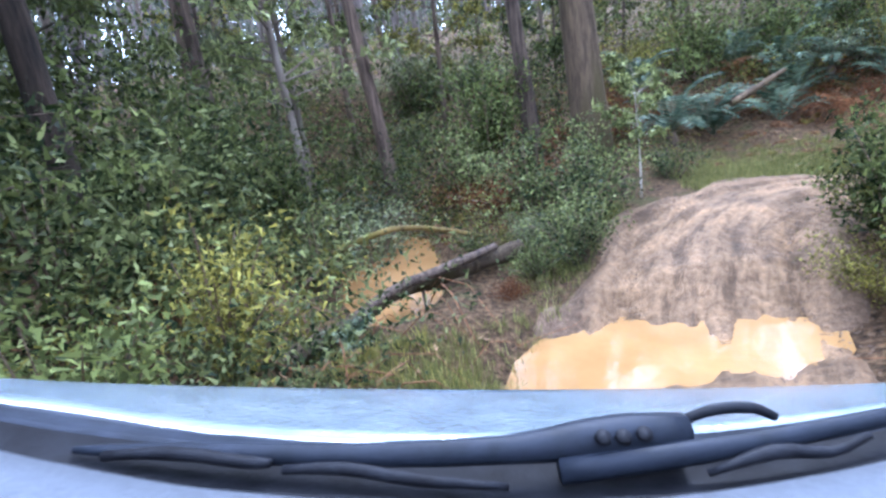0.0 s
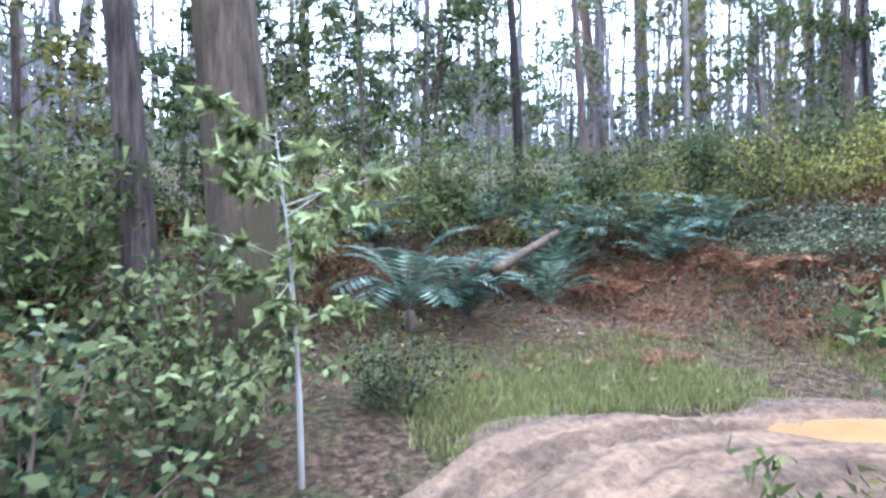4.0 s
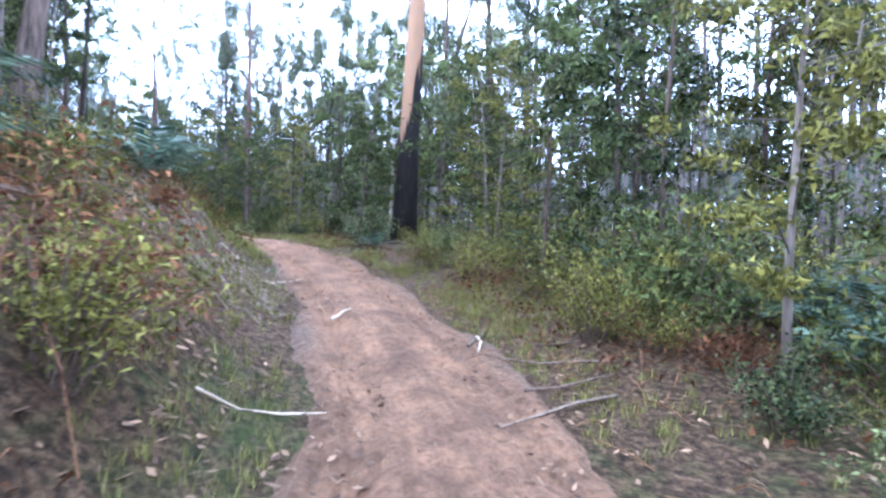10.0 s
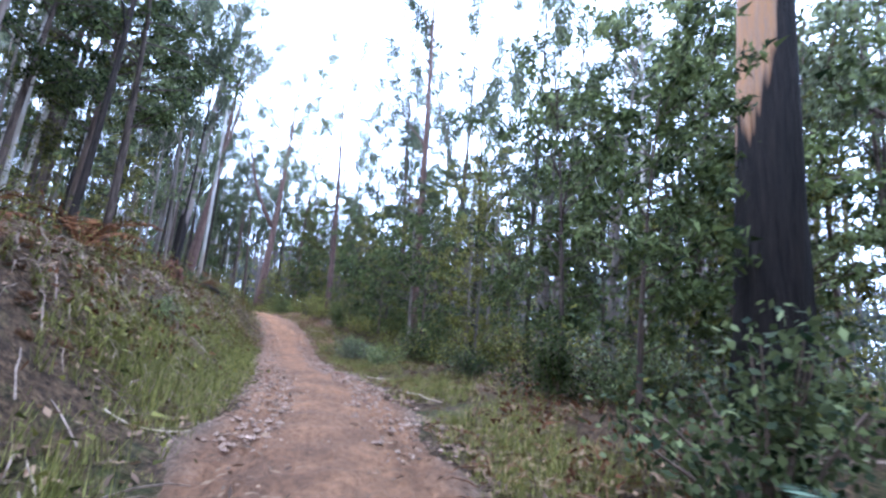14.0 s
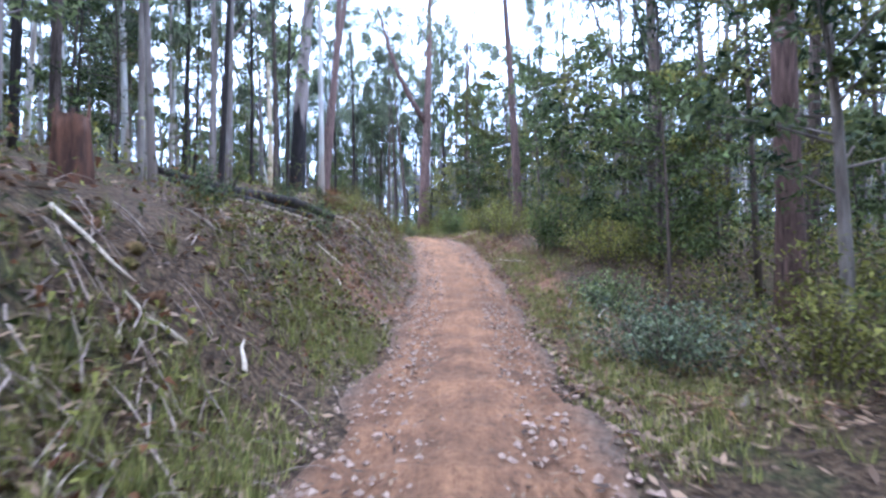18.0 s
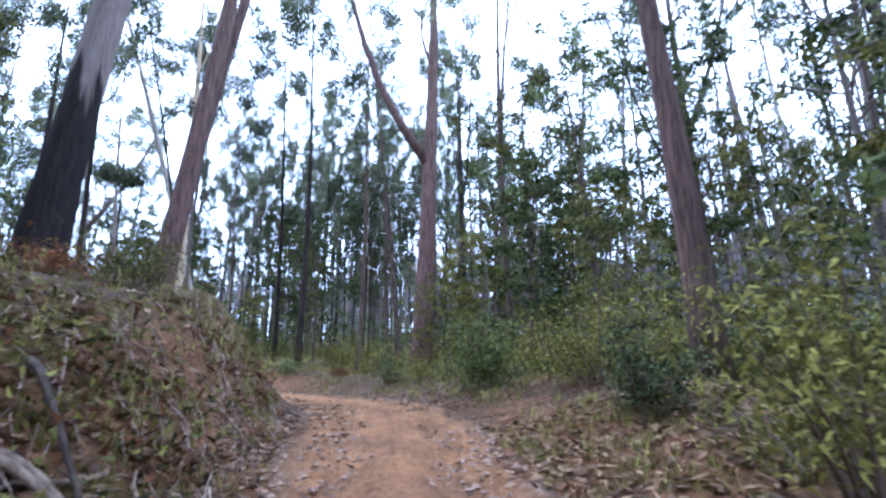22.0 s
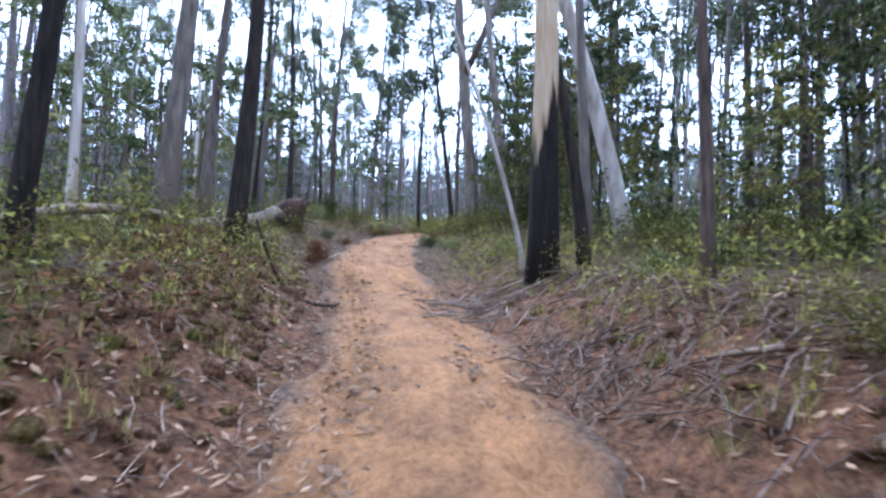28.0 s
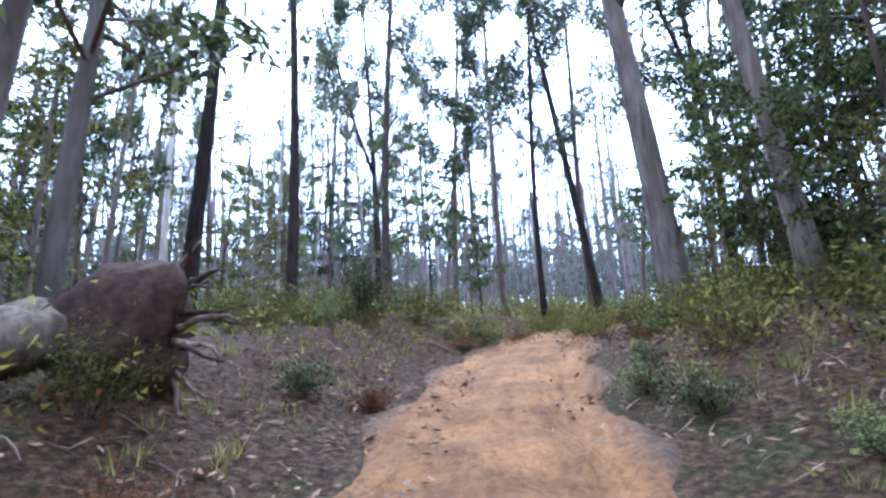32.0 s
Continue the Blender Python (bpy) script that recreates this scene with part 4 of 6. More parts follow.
# clearings without trees
OPEN = [(9.5, 12.0, 4.5), (13.5, 13.0, 4.5), (6.0, 12.5, 3.2), (17.0, 12.0, 4.0), (-0.8, 8.0, 1.6), (-3.6, 5.0, 1.6), (19.0, -6.5, 3.0), (16.5, -6.5, 2.6), (22.5, -8.5, 2.2), (-1.1, 10.1, 1.5), (-2.1, 15.2, 1.6), (86.8, 2.6, 2.5), (84.2, 1.9, 2.4), (83.0, 13.0, 3.0)]
# bare ground on the way to the large burnt tree
BURNT_GLADE = [(24.4, -8.0, 1.4), (26.0, -9.0, 1.5), (27.6, -10.1, 1.6), (29.0, -11.0, 1.6), (29.6, -9.9, 1.5), (28.6, -12.2, 1.4)]
CLEAR = BURNT_GLADE + [(46.7, -2.2, 1.4), (45.4, -3.2, 1.4), (56.3, -2.8, 1.6), (-0.8, 6.0, 2.2), (2.0, 3.0, 2.2), (24.5, -6.5, 2.6), (25.5, -7.5, 1.5), (83.0, 6.5, 1.6), (81.5, 15.5, 2.2), (2.6, 6.5, 1.6), (5.5, 8.6, 1.3)]
for p, x, y, size in ((1, 10.9, 11.1, 0.9), (1, 9.2, 12.5, 0.9), (0, 9.8, 11.3, 1.0), (0, 12.0, 12.4, 1.1), (0, 8.2, 12.2, 1.0), (0, 10.2, 12.2, 1.2), (0, 11.35, 6.5, 0.36), (2, 10.6, 8.6, 1.0), (2, 9.9, 9.9, 1.1), (2, 13.4, 4.6, 0.9), (2, 14.1, 4.1, 0.9), (1, 14.4, 7.4, 0.8), (1, 15.0, 8.2, 0.8), (0, 15.6, 4.6, 1.0), (0, 16.4, 3.6, 1.0), (0, 15.0, 3.7, 1.0), (1, 27.3, -1.4, 0.9), (0, 24.4, -0.6, 1.2), (0, 26.8, -7.9, 0.6), (2, 18.0, 1.2, 1.1)):
    put(FERNS[p], x, y, 73 * x, size)
for x, y, size in ((11.2, 9.9, 1.0), (11.7, 9.1, 0.95), (12.0, 8.2, 1.0), (12.2, 7.3, 1.0), (12.5, 6.4, 0.95), (13.1, 5.7, 1.0), (13.9, 5.3, 0.95), (12.8, 8.6, 1.1), (13.1, 7.5, 1.1), (13.5, 6.6, 1.1), (12.4, 9.6, 1.1), (14.3, 6.2, 1.0), (11.7, 10.6, 1.0)):
    put(BUSHES[3], x, y, 51 * x, size, 0.05, 0.55 * size)
    placed.append((x, y, 1.0))
for p, x, y, size in ((4, 14.4, 4.4, 1.0), (4, 15.1, 3.7, 0.9), (4, 16.4, 3.0, 1.0), (4, 0.9, 8.3, 0.9), (4, 1.5, 8.9, 0.9), (4, 0.5, 9.2, 0.8), (5, 10.6, 13.6, 1.0), (5, 12.4, 12.9, 1.2), (1, 13.4, 11.4, 1.3), (1, 14.6, 10.6, 1.3), (1, 15.8, 8.4, 1.1), (5, 15.6, 12.0, 1.3), (1, 12.2, 14.4, 1.2)):
    put(BUSHES[p], x, y, 51 * x, size)
    placed.append((x, y, 1.0))
for k in range(34):
    t = 5.6 + 0.15 * k
    i = int((t + 2) * 6)
    d = -(foot_of_bank(t) + 0.45 + 0.7 * (k * 0.37 % 1))
    x, y = LINE[i, 0] + WAY[i, 1] * d, LINE[i, 1] - WAY[i, 0] * d
    put(BUSHES[4], x, y, 47 * k, 0.45 + 0.3 * (k * 0.61 % 1))
    placed.append((x, y, 0.6))
# pale flowering shrub on the grass at the foot of the bank
put(BUSHES[2], 9.65, 8.55, 20, 0.5)
# scrub right up to the low side of the track
for k in range(30):
    i = int((8.0 + 0.22 * k + 2) * 6)
    d = 2.5 + 1.3 * (k * 0.618 % 1)
    x, y = LINE[i, 0] + WAY[i, 1] * d, LINE[i, 1] - WAY[i, 0] * d
    if (x - 27.0) ** 2 + (y + 9.0) ** 2 > 2.5 and land(x, y)[1][0] > 2.2:
        put(BUSHES[(1, 2, 1, 0, 4, 1)[k % 6]], x, y, 53 * k, 0.45 + 0.35 * (k * 0.37 % 1))
        placed.append((x, y, 0.7))
# low plants between the log and the water
put(FERNS[0], -1.05, 4.35, 30, 0.35)
for p, x, y, size in ((2, -1.9, 3.7, 0.5), (2, -1.2, 3.3, 0.35), (2, 0.95, 5.9, 0.6), (0, 1.5, 5.8, 0.65), (2, 0.3, 6.9, 0.5), (3, 1.1, 6.7, 0.45), (4, 0.6, 5.5, 0.35), (2, -2.3, 6.9, 0.6), (0, -2.6, 5.9, 0.6)):
    put(BUSHES[p], x, y, 91 * x, size)
# scrub where the track bends out of sight
pr = random.Random(55)
for k in range(22):
    i = int((33.7 + 0.08 * k + 2) * 6)
    d = pr.uniform(-1.7, 1.7)
    i = min(i, len(LINE) - 1)
    put(BUSHES[(1, 2, 1, 4)[k % 4]], LINE[i, 0] + WAY[i, 1] * d, LINE[i, 1] - WAY[i, 0] * d, 40 * k, pr.uniform(0.35, 0.6))
pr = random.Random(56)
for k in range(46):
    x, y = pr.uniform(85.2, 94.5), pr.uniform(16.2, 24.5)
    if min((LINE[:, 0] - x) ** 2 + (LINE[:, 1] - y) ** 2) > 1.5:
        put(BUSHES[(1, 4, 2, 1, 2)[k % 5]], x, y, 61 * k, pr.uniform(0.35, 0.6))
# scrub by the ford
for p, x, y, size in ((2, 1.5, 6.4, 0.9), (0, 1.9, 7.2, 0.9), (0, 1.3, 7.8, 1.0), (0, 2.4, 8.4, 1.0), (2, 3.9, 8.9, 0.8), (6, -2.9, 4.9, 0.5), (6, -2.4, 5.7, 0.55), (6, -3.4, 5.8, 1.0), (5, 3.85, 3.7, 0.72), (5, 4.3, 4.7, 0.8), (5, 5.0, 5.5, 0.8), (5, 4.6, 3.0, 0.9), (1, 3.75, 4.3, 0.5), (1, 4.7, 5.0, 0.7), (6, -1.9, 6.6, 0.8), (4, -3.0, 4.6, 0.6), (6, -3.6, 7.0, 1.1), (0, 0.4, 9.6, 1.1), (5, -2.6, 8.2, 1.1), (5, 1.0, 11.0, 1.3)):
    put(BUSHES[p], x, y, 37 * y, size)
    placed.append((x, y, 0.9))
THIN = (4, 2, 5, 2, 4, 4, 3)
scatter(TALL, THIN, 46, 4.5, 14, (3, 31), 101, gap=2.4, slim=0.6)
scatter(TALL, THIN, 110, 11, 26, (-1, 31), 102, gap=2.2, slim=0.7)
scatter(TALL, THIN, 60, 6, 22, (14, 24), 141, -1, gap=1.5, slim=0.5)
scatter(TALL, (3, 1, 4, 3, 4, 4, 3), 110, 4.5, 28, (29, 40), 103, gap=1.5, size=(0.7, 1.15), slim=0.6)
scatter(LEAFY[:5], (3, 3, 3, 1, 1), 36, 3.6, 13, (-1, 4), 104, -1, gap=1.5)
scatter(LEAFY[:5], (3, 3, 3, 1, 1), 14, 7, 14, (6, 10), 124, -1, gap=1.8)
scatter(LEAFY[:5], (3, 3, 2, 3, 3), 38, 4.6, 12, (9, 27), 105, 1, gap=1.4)
scatter(LEAFY[:5], (2, 3, 2, 3, 3), 12, 6, 14, (9, 27), 106, -1, gap=1.8)
scatter(LEAFY[:5], (3, 3, 3, 2, 2), 48, 10, 28, (-1, 34), 107, gap=2.0)
scatter(LEAFY[:5], (3, 3, 3, 2, 2), 14, 4, 12, (29, 37), 127, gap=2.0)
scatter(LEAFY[5:], (2, 4), 34, 6, 17, (8, 28), 130, 1, (0.75, 1.15), 2.2)
scatter(LEAFY[5:], (3, 2), 26, 8, 20, (8, 28), 131, -1, (0.7, 1.1), 2.4)
scatter(LEAFY[5:], (3, 1), 14, 6, 18, (-2, 7), 132, -1, (0.7, 1.0), 2.4)
scatter(LEAFY[5:], (2, 3), 26, 12, 26, (27, 38), 133, 0, (0.7, 1.1), 2.4)
scatter(BUSHES, (1, 3, 2, 0, 2, 3, 4), 46, 2.6, 9, (-1, 4.4), 108, gap=0.9)
scatter(BUSHES, (2, 4, 1, 4, 2, 3, 0), 46, 5.0, 12, (4.5, 10), 109, -1, gap=0.9)
scatter(BUSHES, (1, 2, 2, 0, 0, 1, 0), 16, 2.4, 5, (4, 9), 129, 1, gap=0.9)
scatter(BUSHES, (2, 3, 2, 1, 1, 1, 0), 62, 2.6, 8, (9, 27), 110, 1, gap=0.9)
scatter(BUSHES, (2, 2, 3, 0, 2, 0, 0), 42, 2.4, 8, (9, 27), 111, -1, (0.45, 0.85), 0.9)
for x, y, size in ((91.8, 14.6, 0.6), (93.3, 14.0, 0.9), (94.6, 16.2, 0.9), (96.4, 16.4, 1.1), (98.5, 18.6, 1.2), (92.6, 16.6, 0.7)):
    put(BUSHES[5 if size > 0.8 else 1], x, y, 77 * x, size)
put(BUSHES[0], 82.45, 16.6, 20, 0.7)
put(BUSHES[1], 83.6, 16.2, 60, 0.45)
for x, y, size in ((83.2, 13.6, 0.5), (83.5, 14.3, 0.55), (83.8, 15.0, 0.5), (82.7, 13.0, 0.4)):
    put(BUSHES[4], x, y, 70 * x, size)
for x, y, size in ((86.9, 12.0, 0.45), (88.1, 14.6, 0.5), (87.6, 13.2, 0.4), (88.6, 15.6, 0.55)):
    put(BUSHES[2], x, y, 50 * y, size)
for p, x, y, size in ((6, 95.2, 14.2, 0.75), (5, 98.0, 15.5, 0.7), (0, 93.2, 11.0, 1.0), (4, 91.6, 9.6, 0.9), (1, 96.5, 12.0, 1.2), (3, 90.6, 8.0, 0.9), (6, 100.5, 21.0, 0.8), (3, 89.8, 13.2, 0.6)):
    put(LEAFY[p], x, y, 43 * x, size)
scatter(BUSHES, (2, 5, 2, 0, 1, 1, 0), 80, 2.6, 11, (26, 37), 112, 0, (0.45, 0.9), 1.0)
scatter(FERNS, (3, 1, 2), 20, 4.4, 9, (6, 10), 113, -1, gap=0.8)
scatter(FERNS, (3, 1, 2), 24, 3.4, 8, (9, 17), 114, 0, gap=0.9)

# ---- fallen timber, stumps, stones ----
def log(name, pts, radii, bark, label, stubs=(), sides=12, seed=0, category="log"):
    """A fallen stem through the given places, with broken stubs (start, end, radius)."""
    pr = random.Random(seed)
    line = along(pts, 4)
    rr = np.interp(np.linspace(0, 1, len(line)), np.linspace(0, 1, len(radii)), radii)
    t = thing(name, label, category, "fallen timber")
    o = Vector(line[0])
    t.location = o
    s = Shape()
    s.tube([Vector(p) - o for p in line], rr, sides, 0.14, pr)
    part("stem", s.mesh("stem", bark), t)
    for a, b, r in stubs:
        s = Shape()
        a, b = Vector(a) - o, Vector(b) - o
        s.tube([a, a.lerp(b, 0.5) + Vector((0.02, 0.01, 0.03)), b], [r, r * 0.75, r * 0.4], 7, 0.08, pr)
        part("branch_stub", s.mesh("branch_stub", bark), t)
    return t


def on_ground(x, y, up=0.0):
    return (x, y, ground_at(x, y) + up)


log("fallen_log", [(-1.55, 3.75, -1.93), (-1.43, 4.09, -1.93), (-1.16, 4.78, -2.05), (-0.77, 5.62, -2.08), (-0.22, 5.96, -2.05), (0.56, 6.31, -1.98), (0.85, 6.45, -1.97)], [0.07, 0.09, 0.09, 0.085, 0.1, 0.11, 0.12], DAMP_BARK,
    "grey-brown fallen log across the creek edge", [((-0.2, 5.96, -2.05), (0.0, 6.3, -2.5), 0.035)], seed=1)
log("fallen_branch", [(-1.34, 4.85, -2.18), (-1.02, 5.39, -2.14), (-0.65, 5.82, -2.12), (-0.11, 6.01, -2.2), (0.46, 6.0, -2.26)], [0.05, 0.06, 0.065, 0.055, 0.045], DAMP_BARK,
    "wet brown branch lying beside the creek log", [((-0.11, 5.98, -2.2), (-0.16, 5.8, -2.7), 0.022), ((-0.46, 5.85, -2.16), (-0.47, 5.62, -2.6), 0.025)], seed=2, category="branch")
log("fallen_branch", [(-1.75, 4.0, -2.05), (-1.2, 4.6, -1.98), (-0.7, 5.35, -1.92), (-0.2, 5.75, -1.9), (0.5, 6.15, -1.82)], [0.04, 0.055, 0.06, 0.06, 0.05], BROWN_BARK, "brown crooked branch lying over the creek log", seed=6, category="branch")
log("arched_branch", [(-2.2, 6.45, -2.2), (-2.09, 6.65, -2.03), (-1.64, 6.93, -1.83), (-1.0, 7.19, -1.69), (-0.55, 7.3, -1.72), (-0.02, 7.28, -1.83), (0.38, 7.16, -1.93)], [0.05, 0.05, 0.045, 0.045, 0.04, 0.035, 0.03], MOSS_BARK,
    "moss-yellow branch arching over the creek", [((-2.17, 6.16, -2.2), (-1.67, 5.84, -2.33), 0.035), ((-1.75, 6.0, -2.3), (-1.17, 6.37, -2.33), 0.03)], seed=3, category="branch")
log("broken_log", [(5.7, 10.3, -0.75), (6.3, 10.45, -0.5), (6.9, 10.6, -0.25)], [0.07, 0.06, 0.04], DAMP_BARK, "broken grey log leaning up the fern slope", seed=4)
log("split_branch", [on_ground(11.3, 15.1, 0.1), (12.0, 14.7, ground_at(12.0, 14.7) + 0.55), (12.9, 14.1, ground_at(12.9, 14.1) + 1.15)], [0.05, 0.07, 0.09], DEAD_WOOD, "dead branch propped on the slope", [((12.9, 14.1, ground_at(12.9, 14.1) + 1.15), on_ground(12.6, 14.05, 0.0), 0.06)], seed=5, category="branch")
yellow = Shape()
yellow.tube([(0, 0, 0), (0.16, -0.1, 0.25), (0.3, -0.2, 0.5)], [0.06, 0.11, 0.05], 7, 0.15, random.Random(6))
split = thing("split_wood", "yellow split wood of a snapped trunk", "log", "fallen timber")
split.location = on_ground(12.4, 14.3, 0.3)
part("splinter", yellow.mesh("splinter", BARE_WOOD, False), split)
log("burnt_log", [on_ground(50.8, -1.1, 0.3), on_ground(51.6, -2.3, 0.36), on_ground(52.3, -3.4, 0.34), on_ground(52.9, -4.3, 0.2)], [0.07, 0.12, 0.13, 0.09], BLACK_BARK, "charred log lying on top of the bank", [(on_ground(51.6, -2.3, 0.3), on_ground(51.3, -2.6, 0.8), 0.03)], seed=7)
log("burnt_log", [on_ground(50.3, -1.6, 0.18), on_ground(51.2, -2.8, 0.24), on_ground(52.1, -4.0, 0.12)], [0.05, 0.08, 0.07], BLACK_BARK, "slim charred log beside the thicker one on the bank", seed=71)
log("grey_log", [on_ground(50.6, -2.1, 0.12), on_ground(51.4, -3.2, 0.2), on_ground(52.0, -4.2, 0.06)], [0.03, 0.05, 0.035], DEAD_WOOD, "split grey branch among the charred logs", seed=72)
log("grey_log", [on_ground(51.6, -1.3, 0.2), on_ground(52.2, -2.6, 0.26), on_ground(53.2, -4.2, 0.14)], [0.06, 0.08, 0.05], DEAD_WOOD, "weathered grey log on top of the bank", seed=8)
log("uprooted_tree", [on_ground(83.3, 16.85, 0.46), on_ground(82.0, 16.0, 0.3), on_ground(79.4, 14.6, 0.22), on_ground(76.0, 12.8, 0.2)], [0.27, 0.22, 0.18, 0.13], DEAD_WOOD, "long uprooted grey tree lying beside the track", [(on_ground(81.0, 15.4, 0.3), on_ground(81.3, 14.8, 0.75), 0.05), (on_ground(79.4, 14.6, 0.25), on_ground(78.6, 15.2, 0.7), 0.04), (on_ground(82.4, 16.3, 0.3), on_ground(82.1, 16.9, 0.7), 0.045)], seed=9)
log("dead_branch", [on_ground(75.6, 8.4, 0.1), on_ground(77.2, 9.8, 0.45), on_ground(78.6, 10.6, 0.55), on_ground(79.6, 11.6, 0.35)], [0.05, 0.08, 0.09, 0.05], DEAD_WOOD, "dead branch lying in the low scrub", seed=10, category="branch")
log("bent_stick", [on_ground(80.4, 9.0, -0.05), on_ground(80.2, 9.4, 0.12), on_ground(80.0, 9.5, 0.5), on_ground(79.9, 9.7, 0.85)], [0.03, 0.035, 0.03, 0.015], BLACK_BARK, "crooked black stick standing on the cutting", seed=11, category="stick")


def root_ball(x, y, turn):
    """The torn-up plate of a fallen tree: a lumpy disc of earth with roots all round."""
    pr = random.Random(12)
    t = thing("root_ball", "upturned root plate with dark earth and torn roots", "root ball", "fallen timber")
    t.matrix_basis = pose(x, y, ground_at(x, y) + 0.42, 0, 0, turn)
    v, f, n, m = [(0.22, 0, 0)], [], 22, 5
    for r in range(1, m + 1):
        for k in range(n):
            w = 6.283 * k / n
            rad = r / m * (0.62 + 0.16 * math.sin(3 * w + 1) + pr.uniform(-0.06, 0.06))
            v.append((0.3 * (1 - (r / m) ** 2) + pr.uniform(-0.09, 0.09), math.cos(w) * rad, math.sin(w) * rad))
    for k in range(n):
        w = 6.283 * k / n
        rad = 0.5 + 0.08 * math.sin(4 * w) + pr.uniform(-0.05, 0.05)
        v.append((-0.42 + pr.uniform(-0.08, 0.08), math.cos(w) * rad, math.sin(w) * rad))
    m += 1
    back = len(v)
    v.append((-1.0, 0, 0))
    f += [(0, 1 + k, 1 + (k + 1) % n) for k in range(n)]
    for r in range(m - 1):
        f += [(1 + r * n + k, 1 + (r + 1) * n + k, 1 + (r + 1) * n + (k + 1) % n, 1 + r * n + (k + 1) % n) for k in range(n)]
    f += [(back, 1 + (m - 1) * n + (k + 1) % n, 1 + (m - 1) * n + k) for k in range(n)]
    part("earth_plate", mesh_of("earth_plate", v, f, ROOT_EARTH), t)
    for k in range(40):
        w = pr.uniform(0, 6.283)
        s = Shape()
        a, r = Vector((0.1, math.cos(w) * 0.42, math.sin(w) * 0.42)), pr.uniform(0.02, 0.05)
        line = [a]
        d = Vector((pr.uniform(0.2, 0.9), math.cos(w), math.sin(w))).normalized()
        for q in range(5):
            line.append(line[-1] + d * pr.uniform(0.08, 0.16))
            d = (d + Vector((pr.uniform(-0.4, 0.3), pr.uniform(-0.5, 0.5), pr.uniform(-0.6, 0.3)))).normalized()
        s.tube(line, [r * (1 - 0.15 * i) for i in range(6)], 6, 0.1, pr)
        part("root", s.mesh("root", ROOT_EARTH if k % 3 else DEAD_WOOD), t)
    return t


root_ball(84.0, 17.1, 8)


log("crooked_stick", [on_ground(80.4, 9.0, -0.02), on_ground(80.75, 8.75, 0.04), on_ground(81.2, 8.8, 0.02), on_ground(81.6, 9.05, 0.03)], [0.03, 0.028, 0.022, 0.012], BLACK_BARK, "crooked black stick lying on the clay", sides=6, seed=41, category="stick")


def stump(x, y, height, radius, bark, label, seed):
    pr = random.Random(seed)
    t = thing("burnt_stump", label, "stump", "fallen timber")
    t.location = on_ground(x, y, -0.1)
    n, rings = 16, 6
    jag = [pr.uniform(0.35, 1.0) for _ in range(n)]
    v, f = [], []
    for r in range(rings + 1):
        for k in range(n):
            w, u = 6.283 * k / n, r / rings
            rr = radius * (1.3 - 0.45 * u + 0.12 * math.sin(5 * w)) * pr.uniform(0.94, 1.06)
            v.append((math.cos(w) * rr, math.sin(w) * rr, height * u * (1 if r < rings - 1 else jag[k])))
    for k in range(n):
        w = 6.283 * k / n
        v.append((math.cos(w) * radius * 0.5, math.sin(w) * radius * 0.5, height * 0.35))
    for r in range(rings + 1):
        f += [(r * n + k, r * n + (k + 1) % n, (r + 1) * n + (k + 1) % n, (r + 1) * n + k) for k in range(n)]
    f.append(tuple((rings + 1) * n + k for k in range(n)))
    part("shell", mesh_of("shell", v, f, bark), t)
    return t


STUMP_WOOD = bark_material("charred_orange_stump", (0.015, 0.01, 0.008), (0.16, 0.07, 0.035))
stump(46.7, -2.2, 1.3, 0.19, STUMP_WOOD, "hollow burnt stump on the slope above the track", 21)
stump(78.7, 12.6, 0.7, 0.22, STUMP_WOOD, "small charred stump at the edge of the cutting", 22)
stump(78.6, 10.1, 0.6, 0.2, STUMP_WOOD, "small hollow stump with burnt orange wood", 24)
stump(40.5, -2.9, 0.7, 0.3, STUMP_WOOD, "low black stump in the grass of the bank", 23)

# white-stemmed sapling by the ford
lone = leafy_tree(81, 2.0, 0.02, PALE_BARK, BUSH_LEAF, "small sapling with thin white stem", 0.3, 26, 0.09, 0.45, 7)
lone.location = on_ground(3.0, 7.9)


def stick(seed, x, y, length, radius, material, label, turn=None, up=0.02):
    pr = random.Random(seed)
    t = pr.uniform(0, 6.28) if turn is None else radians(turn)
    pts = []
    for u in (-0.5, -0.2, 0.15, 0.5):
        px, py = x + math.cos(t) * u * length + pr.uniform(-0.06, 0.06) * length, y + math.sin(t) * u * length + pr.uniform(-0.06, 0.06) * length
        pts.append(on_ground(px, py, up + radius + pr.uniform(0, 0.02)))
    o = Vector(pts[0])
    s = Shape()
    s.tube([Vector(p) - o for p in pts], [radius, radius * 0.9, radius * 0.75, radius * 0.4], 6, 0.12, pr)
    ob = new("stick", s.mesh("stick", material))
    ob.location = o
    return tagged(ob, label, "stick", "sticks on the ground")


